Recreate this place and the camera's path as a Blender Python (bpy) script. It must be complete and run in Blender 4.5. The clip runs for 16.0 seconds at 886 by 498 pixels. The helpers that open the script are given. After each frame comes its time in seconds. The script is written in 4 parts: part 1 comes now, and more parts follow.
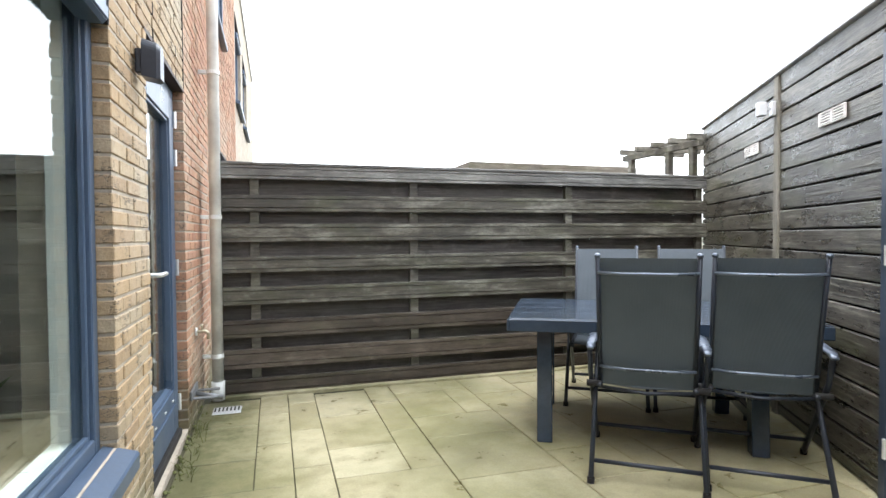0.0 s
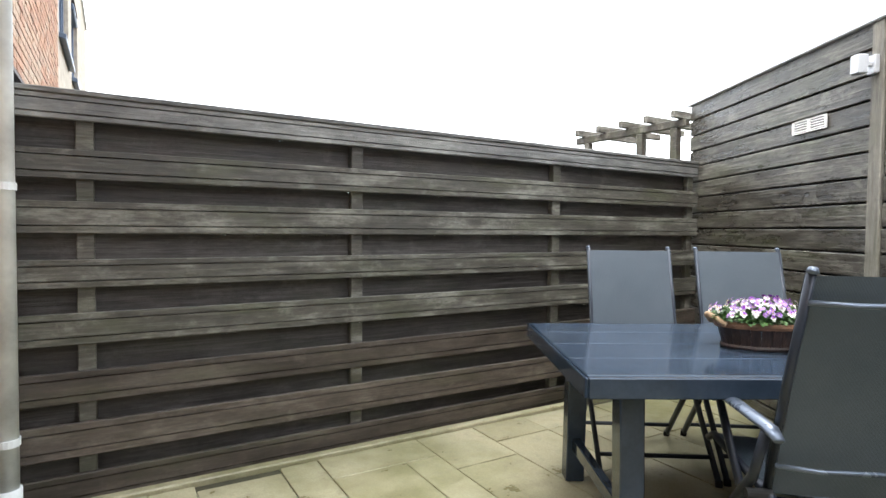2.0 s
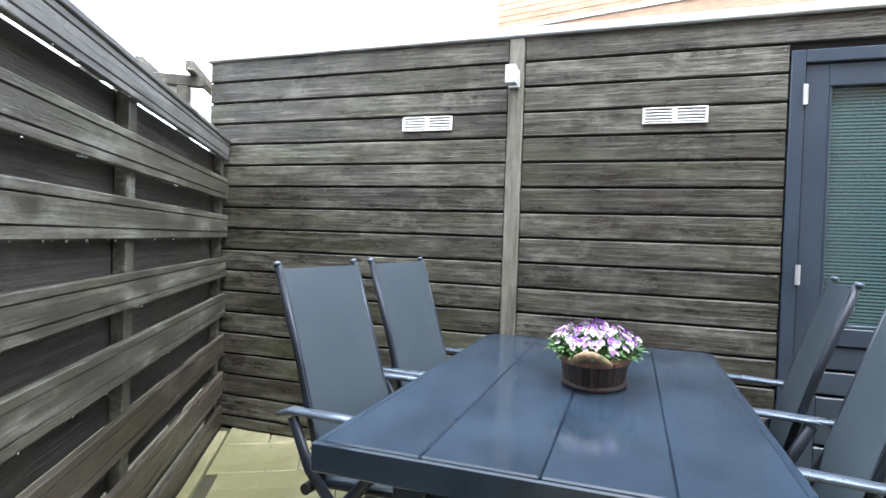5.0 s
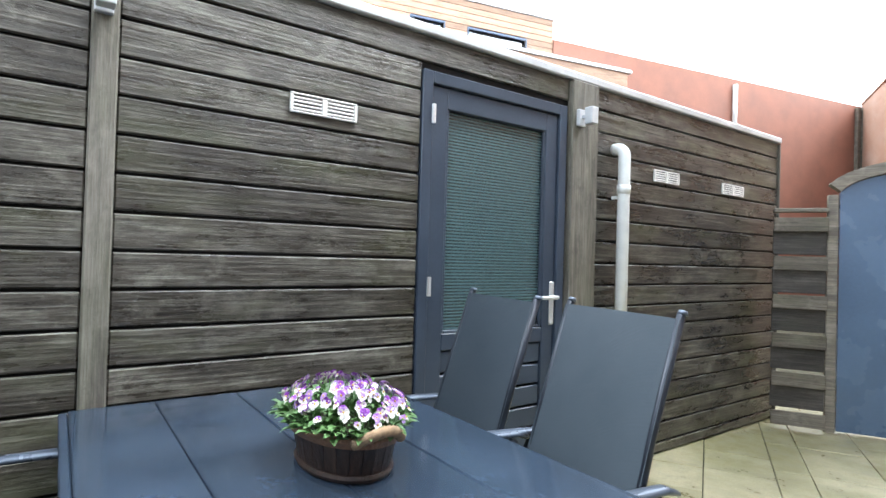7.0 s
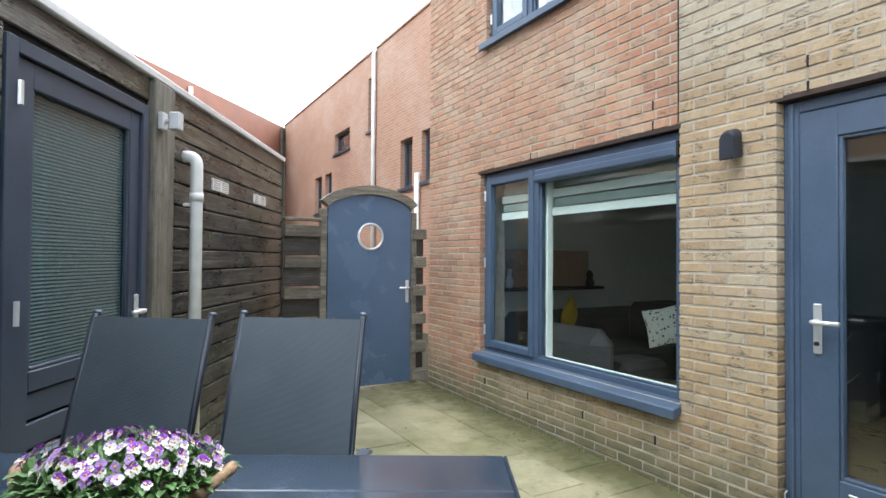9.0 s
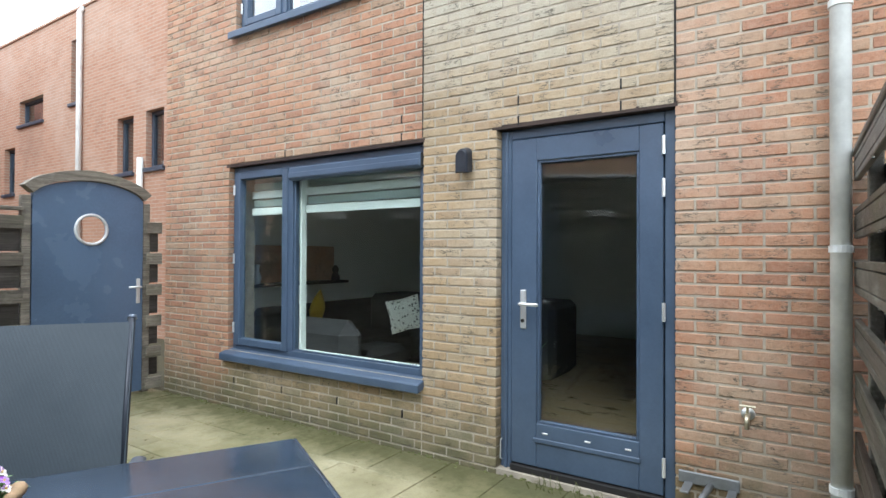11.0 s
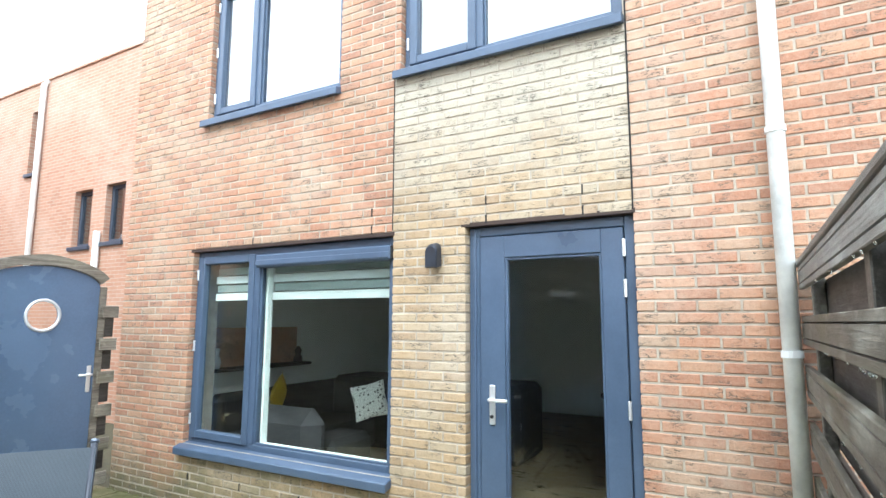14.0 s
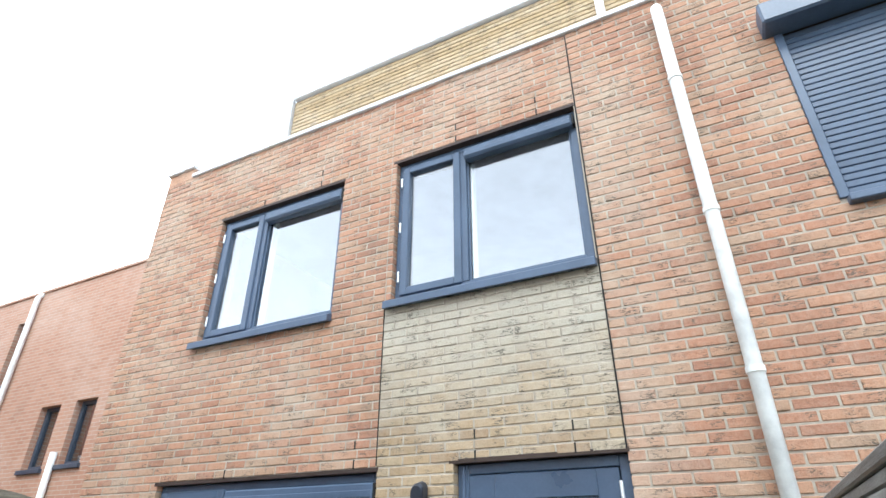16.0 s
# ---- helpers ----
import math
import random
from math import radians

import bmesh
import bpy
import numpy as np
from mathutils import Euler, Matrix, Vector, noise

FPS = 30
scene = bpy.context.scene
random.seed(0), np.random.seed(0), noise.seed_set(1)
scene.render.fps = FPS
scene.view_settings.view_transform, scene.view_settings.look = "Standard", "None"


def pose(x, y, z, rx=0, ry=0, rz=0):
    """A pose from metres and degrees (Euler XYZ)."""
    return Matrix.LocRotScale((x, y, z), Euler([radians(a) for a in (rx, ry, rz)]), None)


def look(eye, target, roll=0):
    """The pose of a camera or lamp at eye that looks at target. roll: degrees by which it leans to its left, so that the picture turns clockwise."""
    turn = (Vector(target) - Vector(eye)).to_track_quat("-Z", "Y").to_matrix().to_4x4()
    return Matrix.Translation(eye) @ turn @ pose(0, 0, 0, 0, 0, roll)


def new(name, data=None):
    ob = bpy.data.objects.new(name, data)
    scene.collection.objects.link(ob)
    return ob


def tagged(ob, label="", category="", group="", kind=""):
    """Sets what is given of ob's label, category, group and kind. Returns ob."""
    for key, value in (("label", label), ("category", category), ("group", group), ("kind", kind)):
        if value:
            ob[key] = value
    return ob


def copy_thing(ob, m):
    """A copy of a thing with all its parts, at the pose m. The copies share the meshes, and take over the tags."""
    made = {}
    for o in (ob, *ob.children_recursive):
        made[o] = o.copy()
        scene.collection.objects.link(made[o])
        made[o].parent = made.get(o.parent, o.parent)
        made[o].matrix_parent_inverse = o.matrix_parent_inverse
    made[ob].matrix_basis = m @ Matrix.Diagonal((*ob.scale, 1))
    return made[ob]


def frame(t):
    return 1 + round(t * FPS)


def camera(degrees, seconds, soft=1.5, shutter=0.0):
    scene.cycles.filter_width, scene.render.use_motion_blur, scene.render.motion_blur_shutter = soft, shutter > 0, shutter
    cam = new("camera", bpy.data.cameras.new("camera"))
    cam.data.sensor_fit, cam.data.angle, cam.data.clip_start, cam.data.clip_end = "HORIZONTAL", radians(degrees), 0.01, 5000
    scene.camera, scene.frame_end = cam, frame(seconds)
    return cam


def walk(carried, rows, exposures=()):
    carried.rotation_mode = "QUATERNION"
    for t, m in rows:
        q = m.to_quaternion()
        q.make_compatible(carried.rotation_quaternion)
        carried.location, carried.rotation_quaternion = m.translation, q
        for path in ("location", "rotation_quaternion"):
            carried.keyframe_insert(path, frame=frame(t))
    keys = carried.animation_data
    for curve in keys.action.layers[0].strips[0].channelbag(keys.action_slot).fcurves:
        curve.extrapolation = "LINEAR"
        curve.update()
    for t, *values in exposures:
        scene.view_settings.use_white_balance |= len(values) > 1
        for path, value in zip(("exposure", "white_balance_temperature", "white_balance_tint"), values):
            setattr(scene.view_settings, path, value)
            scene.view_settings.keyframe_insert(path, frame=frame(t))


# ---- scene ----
SKY = 0.3
cam = camera(77.6, 16.0)
PATH = [
    (0, (0.533, 0.222, 1.233), (1.117, 2.134, 1.185), -0.4),
    (0.5, (0.494, 0.624, 1.23), (1.09, 2.533, 1.182), -0.2),
    (1, (0.486, 1.039, 1.226), (1.128, 2.933, 1.182), 0.0),
    (1.5, (0.474, 1.436, 1.229), (1.255, 3.276, 1.179), 0.3),
    (2, (0.496, 1.867, 1.228), (1.519, 3.584, 1.158), 0.6),
    (2.5, (0.501, 2.29, 1.214), (1.713, 3.881, 1.152), 0.7),
    (3, (0.537, 2.674, 1.212), (2.001, 4.035, 1.146), 0.9),
    (5.5, (1.227, 4.206, 1.245), (3.063, 3.413, 1.231), 2.0),
    (6, (1.476, 4.286, 1.261), (3.094, 3.11, 1.263), 1.9),
    (6.5, (1.754, 4.341, 1.267), (3.015, 2.789, 1.283), 1.8),
    (7, (1.998, 4.301, 1.272), (2.866, 2.5, 1.299), 1.7),
    (7.5, (2.252, 4.323, 1.3), (2.627, 2.358, 1.32), 1.4),
    (8, (2.417, 4.423, 1.296), (2.274, 2.428, 1.324), 0.9),
    (8.5, (2.615, 4.495, 1.315), (2.043, 2.579, 1.354), 0.6),
    (9, (2.813, 4.521, 1.341), (1.825, 2.782, 1.377), 0.4),
    (9.5, (2.946, 4.554, 1.348), (1.662, 3.021, 1.387), 0.4),
    (10, (3.066, 4.557, 1.351), (1.582, 3.217, 1.384), 0.3),
    (12.5, (3.09, 4.548, 1.362), (1.356, 3.551, 1.372), 0.1),
    (13, (3.11, 4.525, 1.426), (1.368, 3.542, 1.442), -0.0),
    (13.5, (3.123, 4.529, 1.479), (1.381, 3.552, 1.587), 0.1),
    (14, (3.161, 4.545, 1.536), (1.427, 3.58, 1.793), 0.2),
    (14.5, (3.138, 4.558, 1.57), (1.434, 3.607, 2.01), -0.1),
    (15, (3.151, 4.576, 1.601), (1.485, 3.651, 2.206), 0.2),
    (15.5, (3.205, 4.561, 1.633), (1.58, 3.691, 2.41), 0.1),
    (16, (3.239, 4.56, 1.677), (1.68, 3.751, 2.633), -0.0),
]
walk(cam, [(t, look(eye, target, roll)) for t, eye, target, roll in PATH], [(0.0, 2.0, 6200.0, 8.0), (1.5, 1.92, 6200.0, 8.0), (2.5, 2.15, 6150.0, 8.0), (3.2, 2.3, 6100.0, 8.0), (5.5, 2.25, 5750.0, 5.0), (7.5, 1.92, 5900.0, 5.0), (8.5, 1.7, 5950.0, 5.0), (10.0, 1.35, 6000.0, 6.0), (12.5, 2.2, 5850.0, 4.0), (14.0, 2.28, 5850.0, 4.0), (15.0, 2.05, 5850.0, 5.0), (16.0, 1.65, 5850.0, 5.0)])

# ---- light ----
world = bpy.data.worlds.new("overcast_sky")
scene.world = world
world.use_nodes = True
wn = world.node_tree
sky = wn.nodes.new("ShaderNodeTexSky")
sky.sky_type, sky.sun_disc = "NISHITA", False
sky.sun_elevation, sky.sun_rotation = radians(55), radians(250)
sky.dust_density, sky.air_density = 3.0, 1.0
veil = wn.nodes.new("ShaderNodeHueSaturation")
veil.inputs["Saturation"].default_value = 0.16
wn.links.new(sky.outputs["Color"], veil.inputs["Color"])
wn.links.new(veil.outputs["Color"], wn.nodes["Background"].inputs["Color"])
wn.nodes["Background"].inputs["Strength"].default_value = SKY
sun_data = bpy.data.lights.new("sun", "SUN")
sun_data.energy, sun_data.angle, sun_data.color = 0.8, radians(25), (1.0, 0.97, 0.92)
sun = new("sun", sun_data)
sun.matrix_world = look((12, 4, 17), (0, 0, 0))

# ---- materials ----
def material(name, rough=0.6, metal=0.0):
    m = bpy.data.materials.new(name)
    m.use_nodes = True
    n, l = m.node_tree.nodes, m.node_tree.links
    p = n["Principled BSDF"]
    p.inputs["Roughness"].default_value, p.inputs["Metallic"].default_value = rough, metal
    return m, n, l, p


def coords(n, l, scale, spread=True):
    """Object coordinates, shifted by a random step for each object, and stretched."""
    tc = n.new("ShaderNodeTexCoord")
    mp = n.new("ShaderNodeMapping")
    mp.inputs["Scale"].default_value = scale
    if spread:
        info = n.new("ShaderNodeObjectInfo")
        mul = n.new("ShaderNodeVectorMath")
        mul.operation = "MULTIPLY_ADD"
        mul.inputs[1].default_value = (37.0, 23.0, 51.0)
        l.new(info.outputs["Random"], mul.inputs[0])
        l.new(tc.outputs["Object"], mul.inputs[2])
        l.new(mul.outputs[0], mp.inputs["Vector"])
    else:
        l.new(tc.outputs["Object"], mp.inputs["Vector"])
    return mp.outputs["Vector"]


def noise_of(n, l, vec, scale, detail=4.0, rough=0.6):
    t = n.new("ShaderNodeTexNoise")
    t.inputs["Scale"].default_value, t.inputs["Detail"].default_value, t.inputs["Roughness"].default_value = scale, detail, rough
    l.new(vec, t.inputs["Vector"])
    return t.outputs["Fac"]


def ramp_of(n, l, fac, stops):
    r = n.new("ShaderNodeValToRGB")
    while len(r.color_ramp.elements) < len(stops):
        r.color_ramp.elements.new(0.5)
    for e, (at, c) in zip(r.color_ramp.elements, stops):
        e.position, e.color = at, (*c, 1) if len(c) == 3 else (c[0], c[0], c[0], 1)
    l.new(fac, r.inputs["Fac"])
    return r.outputs["Color"]


def mix_of(n, l, fac, a, b, mode="MIX"):
    x = n.new("ShaderNodeMix")
    x.data_type, x.blend_type = "RGBA", mode
    for value, socket in ((fac, x.inputs[0]), (a, x.inputs[6]), (b, x.inputs[7])):
        if isinstance(value, (int, float)):
            socket.default_value = value
        elif isinstance(value, tuple):
            socket.default_value = (*value, 1)
        else:
            l.new(value, socket)
    return x.outputs[2]


def bump_of(n, l, height, p, strength, distance=0.01):
    b = n.new("ShaderNodeBump")
    b.inputs["Strength"].default_value, b.inputs["Distance"].default_value = strength, distance
    l.new(height, b.inputs["Height"])
    l.new(b.outputs["Normal"], p.inputs["Normal"])


def plain(name, colour, rough=0.5, metal=0.0, dirt=0.25, scale=6.0, bump=0.08):
    """Paint, plastic or metal with faint dirt and unevenness."""
    m, n, l, p = material(name, rough, metal)
    v = coords(n, l, (1, 1, 1))
    big, fine = noise_of(n, l, v, scale), noise_of(n, l, v, scale * 22, 3)
    dark = tuple(c * (1 - dirt) for c in colour)
    light = tuple(min(1, c * (1 + dirt * 0.5)) for c in colour)
    c = ramp_of(n, l, big, [(0.3, dark), (0.7, light)])
    c = mix_of(n, l, 0.15, c, fine, "OVERLAY")
    l.new(c, p.inputs["Base Color"])
    r = ramp_of(n, l, big, [(0.2, (max(0, rough - 0.12),)), (0.8, (min(1, rough + 0.12),))])
    l.new(r, p.inputs["Roughness"])
    bump_of(n, l, fine, p, bump, 0.003)
    return m


def wood(name, dark, mid, light, axis=0, rough=0.65, moss=0.0, pale=0.5):
    """Weathered timber with its grain along one axis, streaks and pale patches."""
    m, n, l, p = material(name, rough)
    s = [70.0, 70.0, 70.0]
    s[axis] = 2.6
    v = coords(n, l, tuple(s))
    s2 = [9.0, 9.0, 9.0]
    s2[axis] = 2.6
    v2 = coords(n, l, tuple(s2))
    grain = noise_of(n, l, v, 1.0, 6, 0.7)
    patch = noise_of(n, l, v2, 1.0, 8, 0.74)
    c = ramp_of(n, l, grain, [(0.36, dark), (0.5, mid), (0.66, light)])
    wash = ramp_of(n, l, patch, [(0.4, tuple(x * 0.45 for x in mid)), (0.52, mid), (0.66, light)])
    c = mix_of(n, l, pale, c, wash)
    s3 = [5.0, 5.0, 5.0]
    s3[axis] = 4.0
    blotch = noise_of(n, l, coords(n, l, tuple(s3)), 1.0, 7, 0.75)
    c = mix_of(n, l, ramp_of(n, l, blotch, [(0.56, (0.0,)), (0.7, (0.6,))]), c, light)
    c = mix_of(n, l, ramp_of(n, l, blotch, [(0.34, (0.6,)), (0.46, (0.0,))]), c, dark)
    info = n.new("ShaderNodeObjectInfo")
    tone = ramp_of(n, l, info.outputs["Random"], [(0.0, (0.68, 0.66, 0.64)), (1.0, (1.3, 1.3, 1.3))])
    c = mix_of(n, l, 1.0, c, tone, "MULTIPLY")
    if moss:
        g = noise_of(n, l, v2, 0.7, 4)
        c = mix_of(n, l, ramp_of(n, l, g, [(0.5, (0.0,)), (0.75, (moss,))]), c, (0.075, 0.085, 0.035))
    l.new(c, p.inputs["Base Color"])
    l.new(ramp_of(n, l, patch, [(0.3, (rough - 0.22,)), (0.7, (rough + 0.15,))]), p.inputs["Roughness"])
    bump_of(n, l, grain, p, 0.8, 0.006)
    return m


def brick(name, stops, stain=(0.1, 0.09, 0.07), pale=(0.47, 0.4, 0.31), bloom=0.0):
    """Hand-moulded brick: each piece has its own tone; folded creases, soot and lime bloom over several bricks."""
    m, n, l, p = material(name, 0.85)
    info = n.new("ShaderNodeObjectInfo")
    geo = n.new("ShaderNodeNewGeometry")
    add = n.new("ShaderNodeMath")
    add.operation = "ADD"
    l.new(info.outputs["Random"], add.inputs[0])
    l.new(geo.outputs["Random Per Island"], add.inputs[1])
    fr = n.new("ShaderNodeMath")
    fr.operation = "FRACT"
    l.new(add.outputs[0], fr.inputs[0])
    c = ramp_of(n, l, fr.outputs[0], stops)
    pos = geo.outputs["Position"]
    flat = n.new("ShaderNodeMapping")
    flat.inputs["Scale"].default_value = (20.0, 9.0, 42.0)
    l.new(pos, flat.inputs["Vector"])
    fold = noise_of(n, l, flat.outputs["Vector"], 1.0, 4, 0.6)
    lines = ramp_of(n, l, fold, [(0.455, (0.0,)), (0.475, (1.0,)), (0.5, (1.0,)), (0.52, (0.0,))])
    mask = ramp_of(n, l, noise_of(n, l, pos, 9, 3), [(0.5, (0.0,)), (0.6, (0.85,))])
    crease = mix_of(n, l, 1.0, lines, mask, "MULTIPLY")
    speck = noise_of(n, l, pos, 170, 3)
    mottle = noise_of(n, l, pos, 28, 5, 0.7)
    area = noise_of(n, l, pos, 1.1, 5, 0.65)
    c = mix_of(n, l, ramp_of(n, l, mottle, [(0.42, (0.0,)), (0.7, (0.22,))]), c, pale)
    c = mix_of(n, l, ramp_of(n, l, mottle, [(0.3, (0.35,)), (0.45, (0.0,))]), c, stain)
    sep = n.new("ShaderNodeSeparateXYZ")
    l.new(pos, sep.inputs[0])

    def by_height(gain, spread, stops_z):
        """A ragged band over the height of the wall."""
        e = n.new("ShaderNodeMath")
        e.operation = "MULTIPLY_ADD"
        e.inputs[1].default_value = spread
        l.new(noise_of(n, l, pos, 3.0, 6, 0.7), e.inputs[0])
        s = n.new("ShaderNodeMath")
        s.operation = "MULTIPLY"
        s.inputs[1].default_value = gain
        l.new(sep.outputs["Z"], s.inputs[0])
        l.new(s.outputs[0], e.inputs[2])
        return ramp_of(n, l, e.outputs[0], stops_z)

    c = mix_of(n, l, ramp_of(n, l, area, [(0.47, (0.0,)), (0.66, (0.5,))]), c, pale)
    c = mix_of(n, l, ramp_of(n, l, area, [(0.3, (0.35,)), (0.44, (0.0,))]), c, stain)
    if bloom:
        c = mix_of(n, l, by_height(0.25, 0.3, [(0.7, (0.0,)), (0.9, (bloom,))]), c, (0.45, 0.43, 0.36))
    c = mix_of(n, l, by_height(0.18, 0.5, [(1.06, (0.0,)), (1.22, (0.55,))]), c, (0.13, 0.1, 0.07))
    c = mix_of(n, l, by_height(-1.0, 0.9, [(0.0, (0.0,)), (0.2, (0.5,)), (0.45, (0.9,))]), c, (0.11, 0.11, 0.055))
    c = mix_of(n, l, crease, c, stain)
    c = mix_of(n, l, 0.35, c, speck, "OVERLAY")
    l.new(c, p.inputs["Base Color"])
    hollow = mix_of(n, l, crease, mottle, (0.0, 0.0, 0.0))
    bump_of(n, l, hollow, p, 0.6, 0.012)
    return m


def slab(name):
    m, n, l, p = material(name, 0.5)
    geo = n.new("ShaderNodeNewGeometry")
    pos = geo.outputs["Position"]
    info = n.new("ShaderNodeObjectInfo")
    c = ramp_of(n, l, info.outputs["Random"], [(0.0, (0.35, 0.315, 0.19)), (0.5, (0.4, 0.36, 0.225)), (1.0, (0.45, 0.41, 0.27))])
    area, mid, fine = noise_of(n, l, pos, 0.9, 5), noise_of(n, l, pos, 6, 5, 0.7), noise_of(n, l, pos, 120, 3)
    c = mix_of(n, l, ramp_of(n, l, area, [(0.42, (0.0,)), (0.6, (0.75,))]), c, (0.17, 0.165, 0.07))
    c = mix_of(n, l, ramp_of(n, l, mid, [(0.3, (0.6,)), (0.5, (0.0,))]), c, (0.16, 0.14, 0.07))
    sep = n.new("ShaderNodeSeparateXYZ")
    l.new(pos, sep.inputs[0])
    edge = n.new("ShaderNodeMath")
    edge.operation = "MULTIPLY_ADD"
    edge.inputs[1].default_value = 1.1
    l.new(noise_of(n, l, pos, 3, 6, 0.7), edge.inputs[0])
    inv = n.new("ShaderNodeMath")
    inv.operation = "MULTIPLY"
    inv.inputs[1].default_value = -1.0
    l.new(sep.outputs["X"], inv.inputs[0])
    l.new(inv.outputs[0], edge.inputs[2])
    c = mix_of(n, l, ramp_of(n, l, edge.outputs[0], [(-0.0, (0.0,)), (0.4, (0.9,))]), c, (0.085, 0.085, 0.035))
    c = mix_of(n, l, 0.3, c, fine, "OVERLAY")
    l.new(c, p.inputs["Base Color"])
    l.new(ramp_of(n, l, mid, [(0.3, (0.22,)), (0.65, (0.6,))]), p.inputs["Roughness"])
    bump_of(n, l, mid, p, 0.25, 0.006)
    return m


def far_brick():
    """Small coursed brickwork of houses further off."""
    m, n, l, p = material("far_orange_brick", 0.9)
    tc = n.new("ShaderNodeTexCoord")
    sep, com, add = n.new("ShaderNodeSeparateXYZ"), n.new("ShaderNodeCombineXYZ"), n.new("ShaderNodeMath")
    l.new(tc.outputs["Object"], sep.inputs[0])
    l.new(sep.outputs["X"], add.inputs[0])
    l.new(sep.outputs["Y"], add.inputs[1])
    l.new(add.outputs[0], com.inputs[0])
    l.new(sep.outputs["Z"], com.inputs[1])
    b = n.new("ShaderNodeTexBrick")
    b.inputs["Scale"].default_value = 1.0
    b.inputs["Brick Width"].default_value, b.inputs["Row Height"].default_value = 0.22, 0.0625
    b.inputs["Mortar Size"].default_value, b.inputs["Mortar Smooth"].default_value = 0.006, 0.3
    b.inputs["Color1"].default_value, b.inputs["Color2"].default_value = (0.42, 0.235, 0.16, 1), (0.36, 0.19, 0.125, 1)
    b.inputs["Mortar"].default_value = (0.43, 0.36, 0.29, 1)
    l.new(com.outputs[0], b.inputs["Vector"])
    area = noise_of(n, l, tc.outputs["Object"], 0.6, 6, 0.65)
    c = mix_of(n, l, ramp_of(n, l, area, [(0.5, (0.0,)), (0.7, (0.4,))]), b.outputs["Color"], (0.52, 0.42, 0.35))
    c = mix_of(n, l, ramp_of(n, l, area, [(0.3, (0.35,)), (0.45, (0.0,))]), c, (0.2, 0.12, 0.09))
    l.new(c, p.inputs["Base Color"])
    bump_of(n, l, b.outputs["Fac"], p, 0.3, 0.004)
    return m


def glass(name, rough=0.0, ribs=False, tint=(1, 1, 1), ior=1.6):
    m, n, l, p = material(name, rough)
    p.inputs["Base Color"].default_value = (*tint, 1)
    p.inputs["Transmission Weight"].default_value = 1.0
    p.inputs["IOR"].default_value = ior
    if ribs:
        tc = n.new("ShaderNodeTexCoord")
        w = n.new("ShaderNodeTexWave")
        w.bands_direction, w.inputs["Scale"].default_value = "Z", 20.0
        l.new(tc.outputs["Object"], w.inputs["Vector"])
        l.new(ramp_of(n, l, w.outputs["Fac"], [(0.15, tuple(0.3 * q for q in tint)), (0.6, tint)]), p.inputs["Base Color"])
        p.inputs["Transmission Weight"].default_value = 0.5
        bump_of(n, l, w.outputs["Fac"], p, 0.2, 0.003)
    return m


BLUE = plain("slate_blue_paint", (0.066, 0.098, 0.155), 0.36, 0, 0.18, 3, 0.04)
GATE_BLUE = plain("blue_gate_paint", (0.1, 0.15, 0.24), 0.25, 0, 0.14, 2, 0.03)
DARK_BLUE = plain("dark_blue_joinery", (0.042, 0.058, 0.088), 0.4, 0, 0.2, 3, 0.04)
ANTHRACITE = plain("anthracite_aluminium", (0.03, 0.036, 0.05), 0.38, 0.3, 0.2, 4, 0.04)
TABLE = plain("wet_grey_blue_tabletop", (0.034, 0.05, 0.076), 0.14, 0, 0.35, 4, 0.05)
CHROME = plain("brushed_steel", (0.78, 0.79, 0.8), 0.35, 0.6, 0.1)
GALV = plain("dull_galvanised_steel", (0.24, 0.25, 0.26), 0.5, 0.5, 0.3)
SILVER = plain("pale_arm_plastic", (0.13, 0.155, 0.2), 0.3, 0.4, 0.1)
WHITE = plain("white_vent_plastic", (0.78, 0.76, 0.74), 0.5, 0, 0.12)
GREYPIPE = plain("weathered_grey_pvc", (0.78, 0.8, 0.78), 0.5, 0, 0.3, 5, 0.1)
PIPE = plain("pale_pvc_pipe", (0.74, 0.75, 0.74), 0.4, 0, 0.15, 6)
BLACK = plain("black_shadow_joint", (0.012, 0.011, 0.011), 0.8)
STEEL = plain("dark_steel_lintel", (0.05, 0.032, 0.025), 0.6, 0.3, 0.4)
ZINC = plain("pale_zinc_trim", (0.62, 0.63, 0.65), 0.45, 0.25, 0.15, 3)
MORTAR = plain("sandy_mortar", (0.42, 0.37, 0.3), 0.95, 0, 0.3, 9, 0.5)
RED = brick("red_orange_brick", [(0.0, (0.32, 0.155, 0.095)), (0.35, (0.4, 0.2, 0.12)), (0.7, (0.43, 0.235, 0.14)), (1.0, (0.38, 0.25, 0.165))])
YELLOW = brick("yellow_ochre_brick", [(0.0, (0.31, 0.21, 0.12)), (0.35, (0.36, 0.26, 0.15)), (0.7, (0.4, 0.28, 0.155)), (1.0, (0.38, 0.32, 0.225))], bloom=0.75)
OCHRE = brick("clean_ochre_brick", [(0.0, (0.36, 0.26, 0.13)), (0.5, (0.42, 0.31, 0.17)), (1.0, (0.44, 0.35, 0.22))])
FARBRICK = far_brick()
RUST = plain("rust_red_render", (0.24, 0.105, 0.07), 0.8, 0, 0.2, 1.5, 0.2)
SHEDWOOD = wood("stained_shed_boards", (0.019, 0.016, 0.013), (0.05, 0.044, 0.035), (0.23, 0.222, 0.185), 0, 0.36, 0.45, 0.5)
FENCEWOOD = wood("dark_fence_boards", (0.036, 0.032, 0.026), (0.082, 0.075, 0.06), (0.27, 0.265, 0.225), 0, 0.5, 0.5, 0.75)
